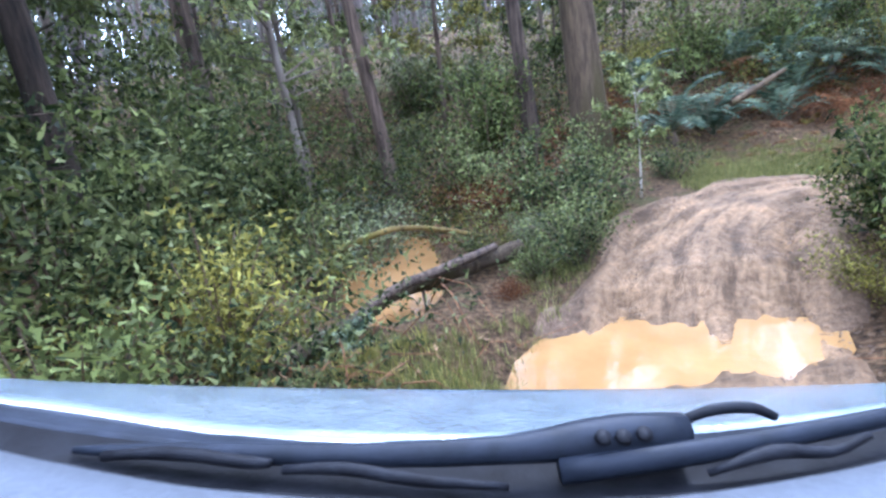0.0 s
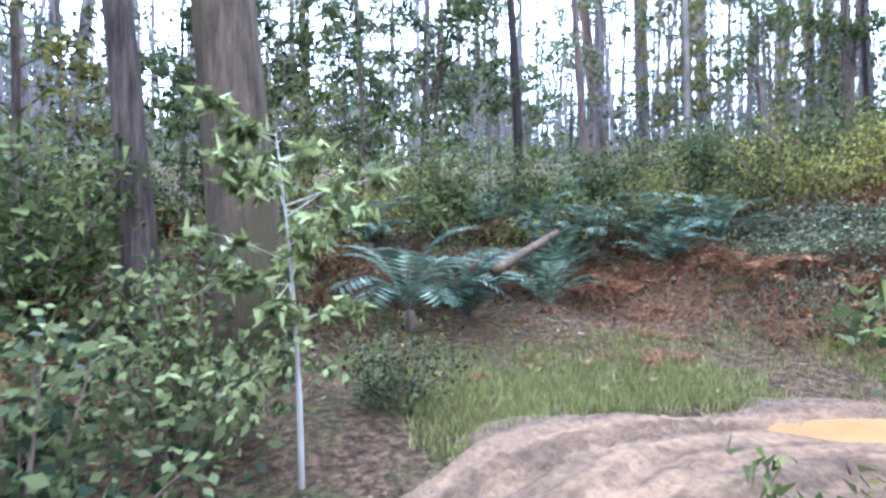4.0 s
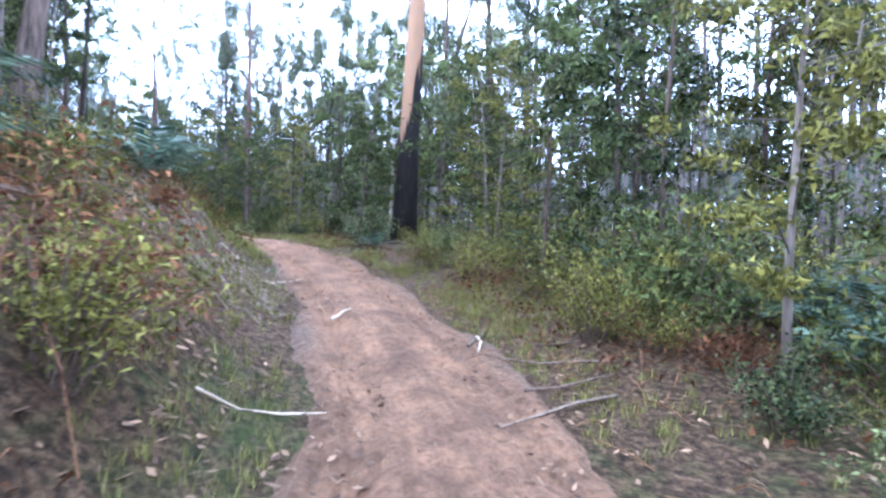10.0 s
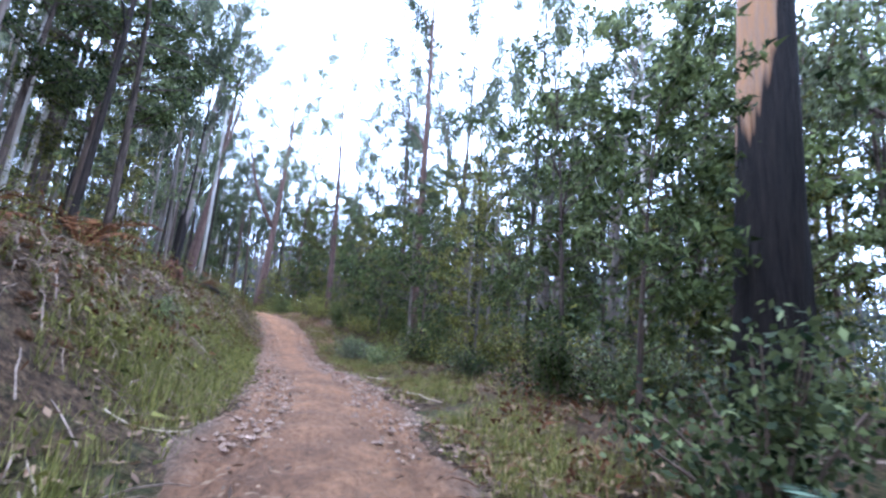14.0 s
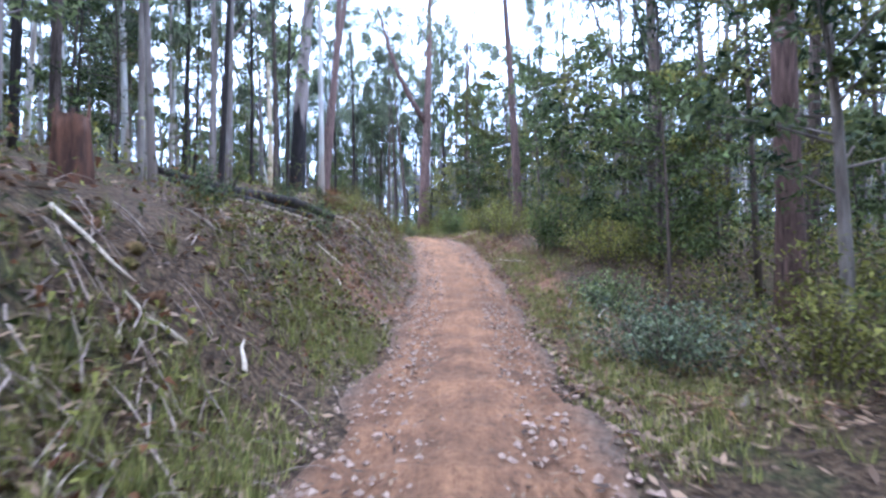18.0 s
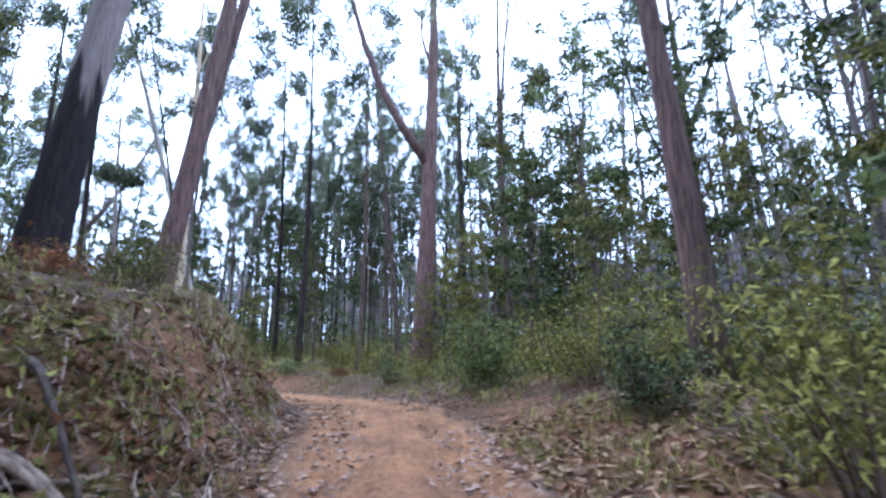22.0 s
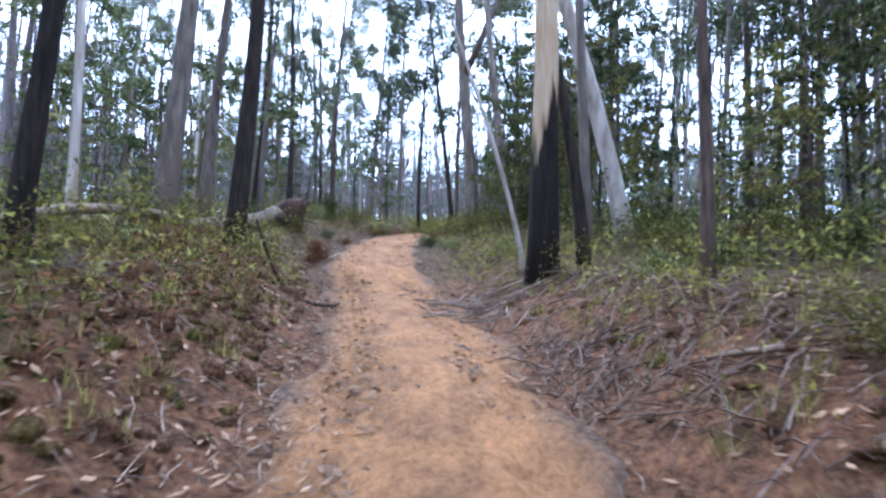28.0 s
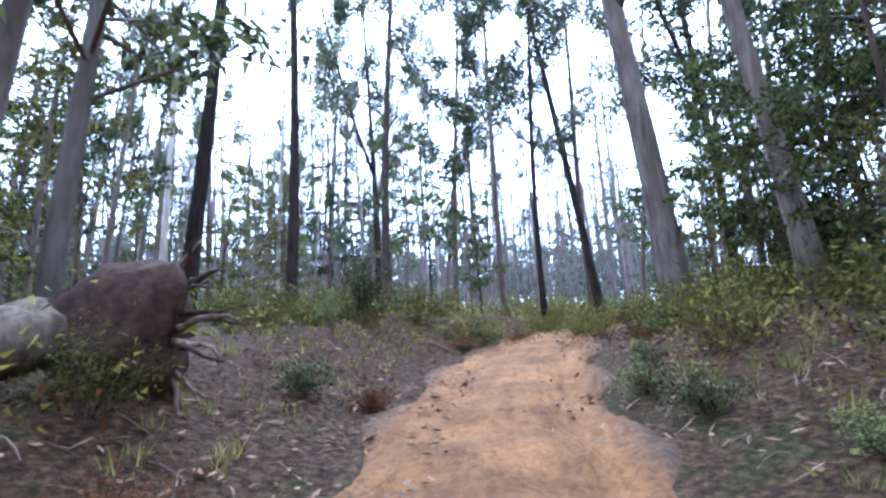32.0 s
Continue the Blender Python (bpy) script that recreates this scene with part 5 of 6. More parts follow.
PALE_STICK = plain("peeled_stick", (0.35, 0.26, 0.17), (0.6, 0.48, 0.34), 0.8, 15)
stick(1, 20.2, -2.4, 0.9, 0.03, PALE_STICK, "pale peeled stick lying in the track", -52, 0.06)
stick(2, 17.9, -3.1, 0.8, 0.022, PALE_STICK, "thin pale stick lying across the track", 130, 0.05)
pr = random.Random(77)
for k in range(70):
    t = pr.uniform(9, 35)
    i = int((t + 2) * 6)
    d = pr.choice((-1, 1)) * pr.uniform(1.1, 3.6)
    stick(100 + k, LINE[min(i, len(LINE) - 1), 0] + WAY[min(i, len(LINE) - 1), 1] * d, LINE[min(i, len(LINE) - 1), 1] - WAY[min(i, len(LINE) - 1), 0] * d, pr.uniform(0.4, 1.5), pr.uniform(0.01, 0.03), pr.choice((DEAD_WOOD, TWIG, PALE_STICK)), "dry fallen stick on the verge")
for k in range(60):
    i = int((pr.uniform(15.5, 20.5) + 2) * 6)
    d = -pr.uniform(1.6, 4.2)
    stick(400 + k, LINE[i, 0] + WAY[i, 1] * d, LINE[i, 1] - WAY[i, 0] * d, pr.uniform(0.25, 0.8), pr.uniform(0.01, 0.025), pr.choice((DEAD_WOOD, TWIG, PALE_STICK)), "broken dead stick on the cut bank")
# bark strips and sticks heaped at the feet of the burnt trees
for cx, cy, n, sp in ((83.2, 6.9, 46, 1.1), (82.9, 7.3, 40, 0.7), (84.3, 7.3, 22, 0.7), (29.4, -11.0, 26, 1.0), (82.6, 5.4, 22, 1.3), (52.5, -4.9, 24, 1.4), (56.5, -5.2, 16, 1.2)):
    for k in range(n):
        stick(1000 + int(cx * 100) + k, cx + pr.gauss(0, sp * 0.6), cy + pr.gauss(0, sp * 0.6), pr.uniform(0.4, 1.1), pr.uniform(0.008, 0.02), pr.choice((DEAD_WOOD, TWIG, DEAD_WOOD, GREY_TWIG)), "shed strip of bark heaped on the bank", None, pr.uniform(0.0, 0.16))


def stone_mesh(seed):
    pr = random.Random(seed)
    bm = bmesh.new()
    bmesh.ops.create_icosphere(bm, subdivisions=1, radius=1)
    for q in bm.verts:
        q.co *= pr.uniform(0.7, 1.15)
        q.co.z *= 0.55
    me = bpy.data.meshes.new("stone")
    bm.to_mesh(me)
    bm.free()
    me.materials.append(STONE)
    return me


STONES = [stone_mesh(k) for k in range(6)]
for k in range(280):
    t = pr.uniform(16.5, 23.5) if k < 220 else pr.uniform(9, 31)
    i = int((t + 2) * 6)
    d = pr.uniform(-1.25, 1.25)
    x, y = LINE[i, 0] + WAY[i, 1] * d + pr.uniform(-0.4, 0.4), LINE[i, 1] - WAY[i, 0] * d + pr.uniform(-0.4, 0.4)
    r = pr.uniform(0.025, 0.07) * (1.5 if pr.random() < 0.12 else 1)
    ob = new("stone", STONES[k % 6])
    ob.parent = road
    ob.matrix_basis = pose(x, y, ground_at(x, y) + 0.02, pr.uniform(-20, 20), pr.uniform(-20, 20), pr.uniform(0, 360)) @ Matrix.Diagonal((r, r * pr.uniform(0.6, 1), r, 1))

# ---- grass, fallen leaves ----
def verge(count, secs, lo, hi, seed, sides=(-1, 1)):
    rng = np.random.default_rng(seed)
    t = rng.uniform(*secs, count)
    i = np.clip(((t + 2) * 6).astype(int), 0, len(LINE) - 1)
    d = rng.choice(sides, count) * (lo + (hi - lo) * rng.random(count) ** 1.6)
    x = LINE[i, 0] + WAY[i, 1] * d + rng.normal(0, 0.35, count)
    y = LINE[i, 1] - WAY[i, 0] * d + rng.normal(0, 0.35, count)
    z, near, _ = land(x, y)
    patch = np.sin(1.3 * x + 0.8 * y) + np.sin(0.7 * y - 1.1 * x + 2) + rng.normal(0, 0.6, count)
    ok = (near > lo * 0.95) & (patch > -0.9)
    for cx, cy, r in ((-0.8, 5.7, 1.5), (-1.0, 7.3, 1.2), (2.6, 8.9, 1.3), (1.6, 9.6, 1.2), (3.4, 7.2, 0.9), (46.2, -2.7, 1.1), (51.6, -2.8, 0.9), *BURNT_GLADE):
        ok &= (x - cx) ** 2 + (y - cy) ** 2 > r * r
    return rng, x[ok], y[ok], z[ok]


def grass(name, label, material, tall, *args):
    rng, x, y, z = verge(*args)
    n, k = len(x), 14
    x, y, z = (np.repeat(q, k) for q in (x, y, z))
    x, y = x + rng.normal(0, 0.035, n * k), y + rng.normal(0, 0.035, n * k)
    w, h = rng.uniform(0, 6.28, n * k), tall * rng.uniform(0.4, 1.15, n * k)
    lean = rng.uniform(0.2, 0.9, n * k) * h
    a, b = np.cos(w), np.sin(w)
    wd = 0.0035 + 0.003 * rng.random(n * k)
    q = np.arange(n * k)[:, None] * 3
    v = np.stack([np.stack([x - b * wd, y + a * wd, z - 0.03], 1), np.stack([x + b * wd, y - a * wd, z - 0.03], 1),
                  np.stack([x + a * lean, y + b * lean, z + h * 0.9], 1)], 1).reshape(-1, 3)
    f = (q + [0, 1, 2]).tolist()
    ob = new(name, mesh_of(name, v, f, material, False))
    return tagged(ob, label, "grass", kind="stuff")


grass("grass", "short green grass along the wet verge", GREEN_GRASS, 0.13, 7000, (2.3, 8.8), 1.3, 2.3, 201, (-1,))
grass("grass", "green grass at the foot of the fern bank", GREEN_GRASS, 0.1, 4500, (3.4, 8.0), 1.5, 3.2, 208, (-1,))
grass("grass", "green and yellow grass on the track verges", GRASS, 0.15, 5000, (10.5, 24), 1.3, 2.6, 202)
grass("grass", "dry tufts of grass on the cut bank", GRASS, 0.3, 700, (12, 19.8), 1.8, 5, 206, (-1,))
grass("grass", "long pale grass on the low side", GRASS, 0.25, 3000, (12, 22), 1.6, 3.4, 203, (1,))
grass("grass", "sparse olive grass under the forest", GRASS, 0.2, 4200, (23, 36), 1.9, 8, 204)
grass("grass", "yellow-green tussocks on the cut bank", GRASS, 0.32, 2600, (14, 19.8), 1.3, 2.6, 207, (-1,))
grass("grass", "yellow-green moss and short grass at the foot of the bank", GRASS, 0.07, 3600, (14.5, 20.5), 1.3, 2.1, 210)
grass("grass", "yellow moss tufts on the mound at the bend", GRASS, 0.12, 900, (22.5, 25.8), 1.6, 4.0, 209, (-1,))
grass("grass", "tufts of grass beside the ford", GRASS, 0.2, 700, (0, 3), 1.3, 4, 205)


def litter(name, label, count, secs, lo, hi, seed, size=0.07):
    rng, x, y, z = verge(count, secs, lo, hi, seed)
    c = np.stack([x, y, z + 0.045], 1)
    n = len(c)
    w = rng.uniform(0, 6.28, n)
    a = np.stack([np.cos(w), np.sin(w), rng.normal(0, 0.25, n)], 1) * (size * rng.uniform(0.6, 1.4, n))[:, None]
    b = np.stack([-np.sin(w), np.cos(w), rng.normal(0, 0.35, n)], 1) * (size * 0.3 * rng.uniform(0.7, 1.4, n))[:, None]
    v = np.stack([c - a, c + b, c + a, c - b], 1).reshape(-1, 3)
    ob = new(name, mesh_of(name, v, np.arange(4 * n).reshape(-1, 4).tolist(), DRY_LEAF, False))
    return tagged(ob, label, "leaf litter", kind="stuff")


litter("fallen_leaves", "dry brown leaves on the yellow clay track", 30000, (24, 34), 0.0, 4.0, 301, 0.05)
litter("fallen_leaves", "brown leaves and bark chips on the red track", 18000, (9, 24), 0.0, 3.5, 302, 0.048)
litter("fallen_leaves", "brown leaf litter on the forest floor", 24000, (2, 36), 1.6, 9, 303, 0.055)
litter("fallen_leaves", "leaves and bark scraps on the cut bank", 34000, (14, 24), 1.3, 4.8, 304, 0.075)


# ---- distant forest ----
def far_woods(count, seed, lo=18, hi=72, wide=0.8, leaf=0.26):
    rng = np.random.default_rng(seed)
    pr = random.Random(seed)
    s, c = Shape(), []
    done = 0
    while done < count:
        x, y = pr.uniform(-70, 190), pr.uniform(-125, 150)
        d = np.sqrt(((LINE[:, 0] - x) ** 2 + (LINE[:, 1] - y) ** 2).min())
        if d < lo or d > hi:
            continue
        z, h = ground_at(x, y), pr.uniform(14, 24)
        lx, ly = pr.gauss(0, 0.9), pr.gauss(0, 0.9)
        r = pr.uniform(0.1, 0.24)
        s.tube([(x, y, z - 0.3), (x + lx * 0.4, y + ly * 0.4, z + h * 0.5), (x + lx, y + ly, z + h)], [r, r * 0.75, r * 0.25], 5, cap=False)
        for k in range(11):
            u = pr.uniform(0.35, 1.0) ** 0.7
            c.append((x + lx * u + pr.gauss(0, 1.3), y + ly * u + pr.gauss(0, 1.3), z + h * u))
        for k in range(6):
            c.append((x + pr.gauss(0, 2.5), y + pr.gauss(0, 2.5), z + pr.uniform(0.3, 6.0)))
        done += 1
    # both far materials carry painted haze; the air itself is clear
    t = thing("distant_forest", "distant gum forest, haze painted into thin trunks and crowns", "forest", kind="stuff")
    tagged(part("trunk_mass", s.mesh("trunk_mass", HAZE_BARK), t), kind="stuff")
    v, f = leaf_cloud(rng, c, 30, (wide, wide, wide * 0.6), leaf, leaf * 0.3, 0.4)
    tagged(part("leaf_mass", mesh_of("leaf_mass", v, f, HAZE_LEAF, False), t), kind="stuff")
    return t


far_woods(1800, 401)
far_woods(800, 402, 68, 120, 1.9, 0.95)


def undergrowth(name, label, count, lo, hi, material, seed, high=1.3, leaves=22, size=0.13):
    """Low mixed scrub on the slopes, too tangled to tell plant from plant."""
    rng = np.random.default_rng(seed)
    x, y = rng.uniform(-32, 118, count * 4), rng.uniform(-42, 62, count * 4)
    z, near, _ = land(x, y)
    ok = np.flatnonzero((near > lo) & (near < hi))[:count]
    c = np.stack([x[ok], y[ok], z[ok] + high * rng.uniform(0.15, 1.0, len(ok)) ** 1.5], 1)
    v, f = leaf_cloud(rng, c, leaves, (0.7, 0.7, 0.4), size * 1.1, size * 0.24, 0.1)
    ob = new(name, mesh_of(name, v, f, material, False))
    return tagged(ob, label, "undergrowth", kind="stuff")


undergrowth("undergrowth", "olive scrub under the gum trees", 3600, 5.5, 30, TEATREE_LEAF, 501, 1.0)
undergrowth("undergrowth", "dark green scrub on the forest slope", 3600, 6.5, 30, WATTLE_LEAF, 502, 1.6, 22, 0.15)
undergrowth("undergrowth", "rusty dead bracken on the slope", 450, 5.0, 14, BRACKEN, 503, 0.6, 22, 0.12)



def hedge(name, label, count, secs, lo, hi, material, seed, sides, high=1.0, leaves=24, size=0.1):
    """Tangled low growth close along one side of the track."""
    rng, x, y, z = verge(count, secs, lo, hi, seed, sides)
    c = np.stack([x, y, z + high * rng.uniform(0.05, 1.0, len(x)) ** 1.4], 1)
    v, f = leaf_cloud(rng, c, leaves, (0.5, 0.5, 0.3), size, size * 0.24, 0.1)
    ob = new(name, mesh_of(name, v, f, material, False))
    return tagged(ob, label, "undergrowth", kind="stuff")


hedge("undergrowth", "green shrubs and scrub crowding the creek", 600, (-1.5, 5), 2.6, 9, BUSH_LEAF, 511, (-1,), 0.8, 30, 0.075)
hedge("undergrowth", "dark wattle scrub on the creek slope", 1900, (-1.5, 6), 4, 20, WATTLE_LEAF, 512, (-1,), 2.2, 34, 0.09)
hedge("undergrowth", "dense dark scrub up the creek slope", 1500, (-1.5, 7), 8, 24, WATTLE_LEAF, 535, (-1,), 3.2, 26, 0.16)
hedge("undergrowth", "olive scrub among the brambles", 900, (4, 11), 5.2, 12, TEATREE_LEAF, 513, (-1,), 1.1, 24, 0.09)
hedge("undergrowth", "green shrubs behind the ferns", 700, (3, 7), 6.0, 13, BUSH_LEAF, 533, (-1,), 1.1, 28, 0.08)
hedge("undergrowth", "low olive shrubs along the foot of the fern bank", 420, (3.0, 6.2), 2.7, 6.0, TEATREE_LEAF, 541, (-1,), 0.55, 28, 0.06)
hedge("undergrowth", "low olive and brown scrub over the rise", 520, (33.6, 37), 0.0, 7, TEATREE_LEAF, 542, (-1, 1), 0.5, 26, 0.07)
hedge("undergrowth", "brown bracken over the rise", 240, (32.6, 37), 1.5, 7, BRACKEN, 543, (-1, 1), 0.45, 26, 0.07)
hedge("undergrowth", "dry brown scrub on the edge of the cutting", 170, (28.4, 30.6), 2.3, 4.6, BRACKEN, 544, (-1,), 0.4, 24, 0.06)
hedge("undergrowth", "low olive scrub in front of the fallen tree", 260, (28.4, 31.4), 2.4, 6.0, TEATREE_LEAF, 545, (-1,), 0.5, 26, 0.065)
hedge("undergrowth", "rusty dead bracken under the brambles", 300, (8.4, 12), 2.5, 5.5, BRACKEN, 514, (-1,), 0.7, 22, 0.1)
hedge("undergrowth", "low rusty bracken at the foot of the bank", 170, (7.4, 10.8), 2.0, 3.0, BRACKEN, 532, (-1,), 0.5, 20, 0.09)
hedge("undergrowth", "rusty bracken under the ferns", 200, (5.0, 8.0), 4.0, 7.0, BRACKEN, 539, (-1,), 0.5, 22, 0.09)
hedge("undergrowth", "bramble leaves over the canes", 420, (7.4, 9.4), 2.5, 4.6, BRAMBLE_LEAF, 540, (-1,), 0.55, 24, 0.062)
hedge("undergrowth", "brown dead bracken and scrub on the cut bank", 420, (13, 24), 1.9, 5, BRACKEN, 515, (-1,), 0.35, 20, 0.09)
hedge("undergrowth", "olive scrub on the low side of the track", 1400, (9, 28), 3.8, 9, TEATREE_LEAF, 516, (1,), 1.5, 26, 0.11)
hedge("undergrowth", "olive scrub close along the low verge", 260, (6.5, 14), 3.2, 6, TEATREE_LEAF, 536, (1,), 1.1, 26, 0.09)
hedge("undergrowth", "brown bracken among the verge scrub", 330, (8, 16), 2.2, 5, BRACKEN, 537, (1,), 0.5, 22, 0.09)
hedge("undergrowth", "yellow-olive scrub where the track bends away", 1000, (31.0, 40), 2.0, 9, TEATREE_LEAF, 538, (-1, 1), 0.75, 24, 0.08)
hedge("undergrowth", "dark scrub on the low side of the track", 1100, (9, 28), 4.6, 12, WATTLE_LEAF, 517, (1,), 2.4, 26, 0.13)
hedge("undergrowth", "low olive scrub under the top forest", 2400, (25, 38), 2.4, 11, TEATREE_LEAF, 518, (-1, 1), 0.65, 22, 0.08)
hedge("undergrowth", "tall green scrub beyond the top of the track", 900, (28.5, 40), 5.0, 16, WATTLE_LEAF, 531, (1,), 2.6, 26, 0.12)
hedge("undergrowth", "olive moss and low scrub on the cut bank", 380, (14, 20), 1.6, 5, TEATREE_LEAF, 519, (-1,), 0.3, 22, 0.08)
hedge("undergrowth", "yellow-green moss and scrub over the cut bank", 480, (18.8, 24), 1.6, 4.5, TEATREE_LEAF, 534, (-1,), 0.25, 22, 0.08)
hedge("undergrowth", "leafy shrubs on the creek shoulder", 260, (1, 4.2), 2.0, 4.2, BUSH_LEAF, 520, (-1,), 0.9, 34, 0.07)


def tangle(name, label, count, secs, lo, hi, material, seed, sides, length, rise, radius):
    """Bowed dead canes or fallen twigs, each a thin tapering three-sided stem."""
    rng, x, y, z = verge(count, secs, lo, hi, seed, sides)
    n = len(x)
    w, ln = rng.uniform(0, 6.283, n), length * rng.uniform(0.4, 1.3, n)
    up, r = rise * rng.uniform(0.2, 1.2, n), radius * rng.uniform(0.6, 1.4, n)
    dx, dy = np.cos(w), np.sin(w)
    rings = []
    for u, lift, thick in ((0, 0, 1.0), (0.35, 0.85, 0.85), (0.7, 0.9, 0.65), (1, 0.35, 0.35)):
        px, py = x + dx * ln * u + rng.normal(0, 0.03, n) * ln, y + dy * ln * u + rng.normal(0, 0.03, n) * ln
        pz = land(px, py)[0] + 0.02 + up * lift
        for a in (0.5, 2.6, 4.7):
            rings.append(np.stack([px - dy * np.cos(a) * r * thick, py + dx * np.cos(a) * r * thick, pz + np.sin(a) * r * thick], 1))
    v = np.stack(rings, 1).reshape(-1, 3)
    q = np.arange(n)[:, None] * 12
    f = np.concatenate([q + [3 * k + a, 3 * k + (a + 1) % 3, 3 * k + 3 + (a + 1) % 3, 3 * k + 3 + a] for k in range(3) for a in range(3)], 0).tolist()
    ob = new(name, mesh_of(name, v, f, material, False))
    return tagged(ob, label, "twigs", kind="stuff")


tangle("dead_canes", "tangled rusty bramble canes on the bank", 3000, (7.0, 12), 2.6, 5.5, CANE, 521, (-1,), 0.7, 0.4, 0.005)
tangle("dead_canes", "web of orange-brown canes at the foot of the bank", 1500, (8.0, 10.6), 1.9, 3.4, CANE, 527, (-1,), 0.8, 0.42, 0.005)
tangle("hanging_roots", "thin roots hanging over the cut bank", 320, (20, 23.6), 1.4, 3.0, TWIG, 528, (-1,), 0.5, 0.22, 0.006)
tangle("dead_canes", "brown canes and twigs beside the creek", 900, (-1, 4), 1.6, 6, CANE, 522, (-1, 1), 0.8, 0.35, 0.007)
tangle("fallen_twigs", "dry twigs and roots on the cut bank", 4600, (12, 25), 1.35, 5, GREY_TWIG, 523, (-1,), 0.5, 0.12, 0.008)
tangle("fallen_twigs", "twigs and grass stalks on the low verge", 1800, (9, 25), 1.3, 4.5, CANE, 524, (1,), 0.5, 0.15, 0.007)
tangle("fallen_twigs", "grey twigs and bark strips on the forest floor", 3600, (25, 37), 1.1, 6, GREY_TWIG, 525, (-1, 1), 0.32, 0.04, 0.006)
tangle("fallen_twigs", "heaped bark strips at the burnt tree", 420, (28.7, 29.8), 1.25, 2.6, TWIG, 526, (1,), 0.6, 0.2, 0.009)

# small stones and gravel on the climb
MUD = plain("drying_mud", (0.06, 0.038, 0.026), (0.21, 0.14, 0.09), 0.75, 10)


def gravel(count, seed, secs=(15.5, 24), material=STONE, name="gravel", label="loose red-brown gravel on the track", sizes=(0.012, 0.045)):
    rng = np.random.default_rng(seed)
    t = rng.uniform(*secs, count)
    i = ((t + 2) * 6).astype(int)
    d = rng.uniform(-1.3, 1.3, count)
    x = LINE[i, 0] + WAY[i, 1] * d + rng.uniform(-0.4, 0.4, count)
    y = LINE[i, 1] - WAY[i, 0] * d + rng.uniform(-0.4, 0.4, count)
    z = land(x, y)[0] + 0.03
    c, r = np.stack([x, y, z], 1), rng.uniform(*sizes, count)
    arms = [np.stack([rng.uniform(0.7, 1.4, count) * r * s * (a == 0), rng.uniform(0.7, 1.4, count) * r * s * (a == 1), rng.uniform(0.4, 0.9, count) * r * s * (a == 2)], 1) for a in (0, 1, 2) for s in (1, -1)]
    v = np.stack([c + a for a in arms], 1).reshape(-1, 3)
    q = np.arange(count)[:, None] * 6
    f = np.concatenate([q + k for k in ([0, 2, 4], [2, 1, 4], [1, 3, 4], [3, 0, 4], [2, 0, 5], [1, 2, 5], [3, 1, 5], [0, 3, 5])], 0).tolist()
    ob = new(name, mesh_of(name, v, f, material, False))
    return tagged(ob, label, "gravel", kind="stuff")


gravel(5000, 601)
gravel(8000, 602, (1.6, 9.5), MUD, "mud_clods", "clods of mud and small stones by the ford", (0.004, 0.016))

# clods, mossy hummocks and hollows of the cut banks
def hummock_material():
    m, n, l, b = principled("mossy_earth", 0.95, 0, 0.08)
    co = n.new("ShaderNodeTexCoord").outputs["Object"]
    fine, mid = noise_tex(n, l, 22, 8, co, 0.75), noise_tex(n, l, 1.6, 5, co)
    soil = ramp(n, (0.35, (0.018, 0.01, 0.006)), (0.52, (0.12, 0.062, 0.03)), (0.7, (0.33, 0.19, 0.1)))
    moss = ramp(n, (0.38, (0.02, 0.02, 0.004)), (0.55, (0.115, 0.1, 0.02)), (0.72, (0.29, 0.235, 0.07)))
    l.new(fine.outputs[0], soil.inputs[0])
    l.new(fine.outputs[0], moss.inputs[0])
    g = n.new("ShaderNodeNewGeometry")
    k = n.new("ShaderNodeMapRange")
    k.inputs[1].default_value, k.inputs[2].default_value = 0.52, 0.68
    l.new(mixed(n, l, mid.outputs[0], g.outputs["Random Per Island"], 0.3), k.inputs[0])
    l.new(mixed(n, l, soil.outputs[0], moss.outputs[0], k.outputs[0]), b.inputs["Base Color"])
    bumped(n, l, b, fine.outputs[0], 1.0, 0.05)
    return m


HUMMOCK = hummock_material()


def hummocks(name, label, count, secs, lo, hi, seed, side, sizes=(0.08, 0.3)):
    """Half-buried lumps of earth: twelve-cornered blobs, each knocked out of shape."""
    rng, x, y, z = verge(count, secs, lo, hi, seed, (side,))
    n, ph = len(x), (1 + 5**0.5) / 2
    base = np.array([(-1, ph, 0), (1, ph, 0), (-1, -ph, 0), (1, -ph, 0), (0, -1, ph), (0, 1, ph), (0, -1, -ph), (0, 1, -ph), (ph, 0, -1), (ph, 0, 1), (-ph, 0, -1), (-ph, 0, 1)]) / 1.9
    tri = np.array([(0, 11, 5), (0, 5, 1), (0, 1, 7), (0, 7, 10), (0, 10, 11), (1, 5, 9), (5, 11, 4), (11, 10, 2), (10, 7, 6), (7, 1, 8), (3, 9, 4), (3, 4, 2), (3, 2, 6), (3, 6, 8), (3, 8, 9), (4, 9, 5), (2, 4, 11), (6, 2, 10), (8, 6, 7), (9, 8, 1)])
    r = rng.uniform(0, 1, n) ** 2 * (sizes[1] - sizes[0]) + sizes[0]
    v = base[None] * (r[:, None, None] * rng.uniform(0.55, 1.35, (n, 12, 1))) * np.stack([rng.uniform(0.7, 1.2, n), rng.uniform(0.7, 1.2, n), rng.uniform(0.5, 0.8, n)], 1)[:, None]
    v = v + np.stack([x, y, z - 0.25 * r], 1)[:, None]
    f = (np.arange(n)[:, None, None] * 12 + tri).reshape(-1, 3).tolist()
    return tagged(new(name, mesh_of(name, v.reshape(-1, 3), f, HUMMOCK)), label, "earth", kind="stuff")


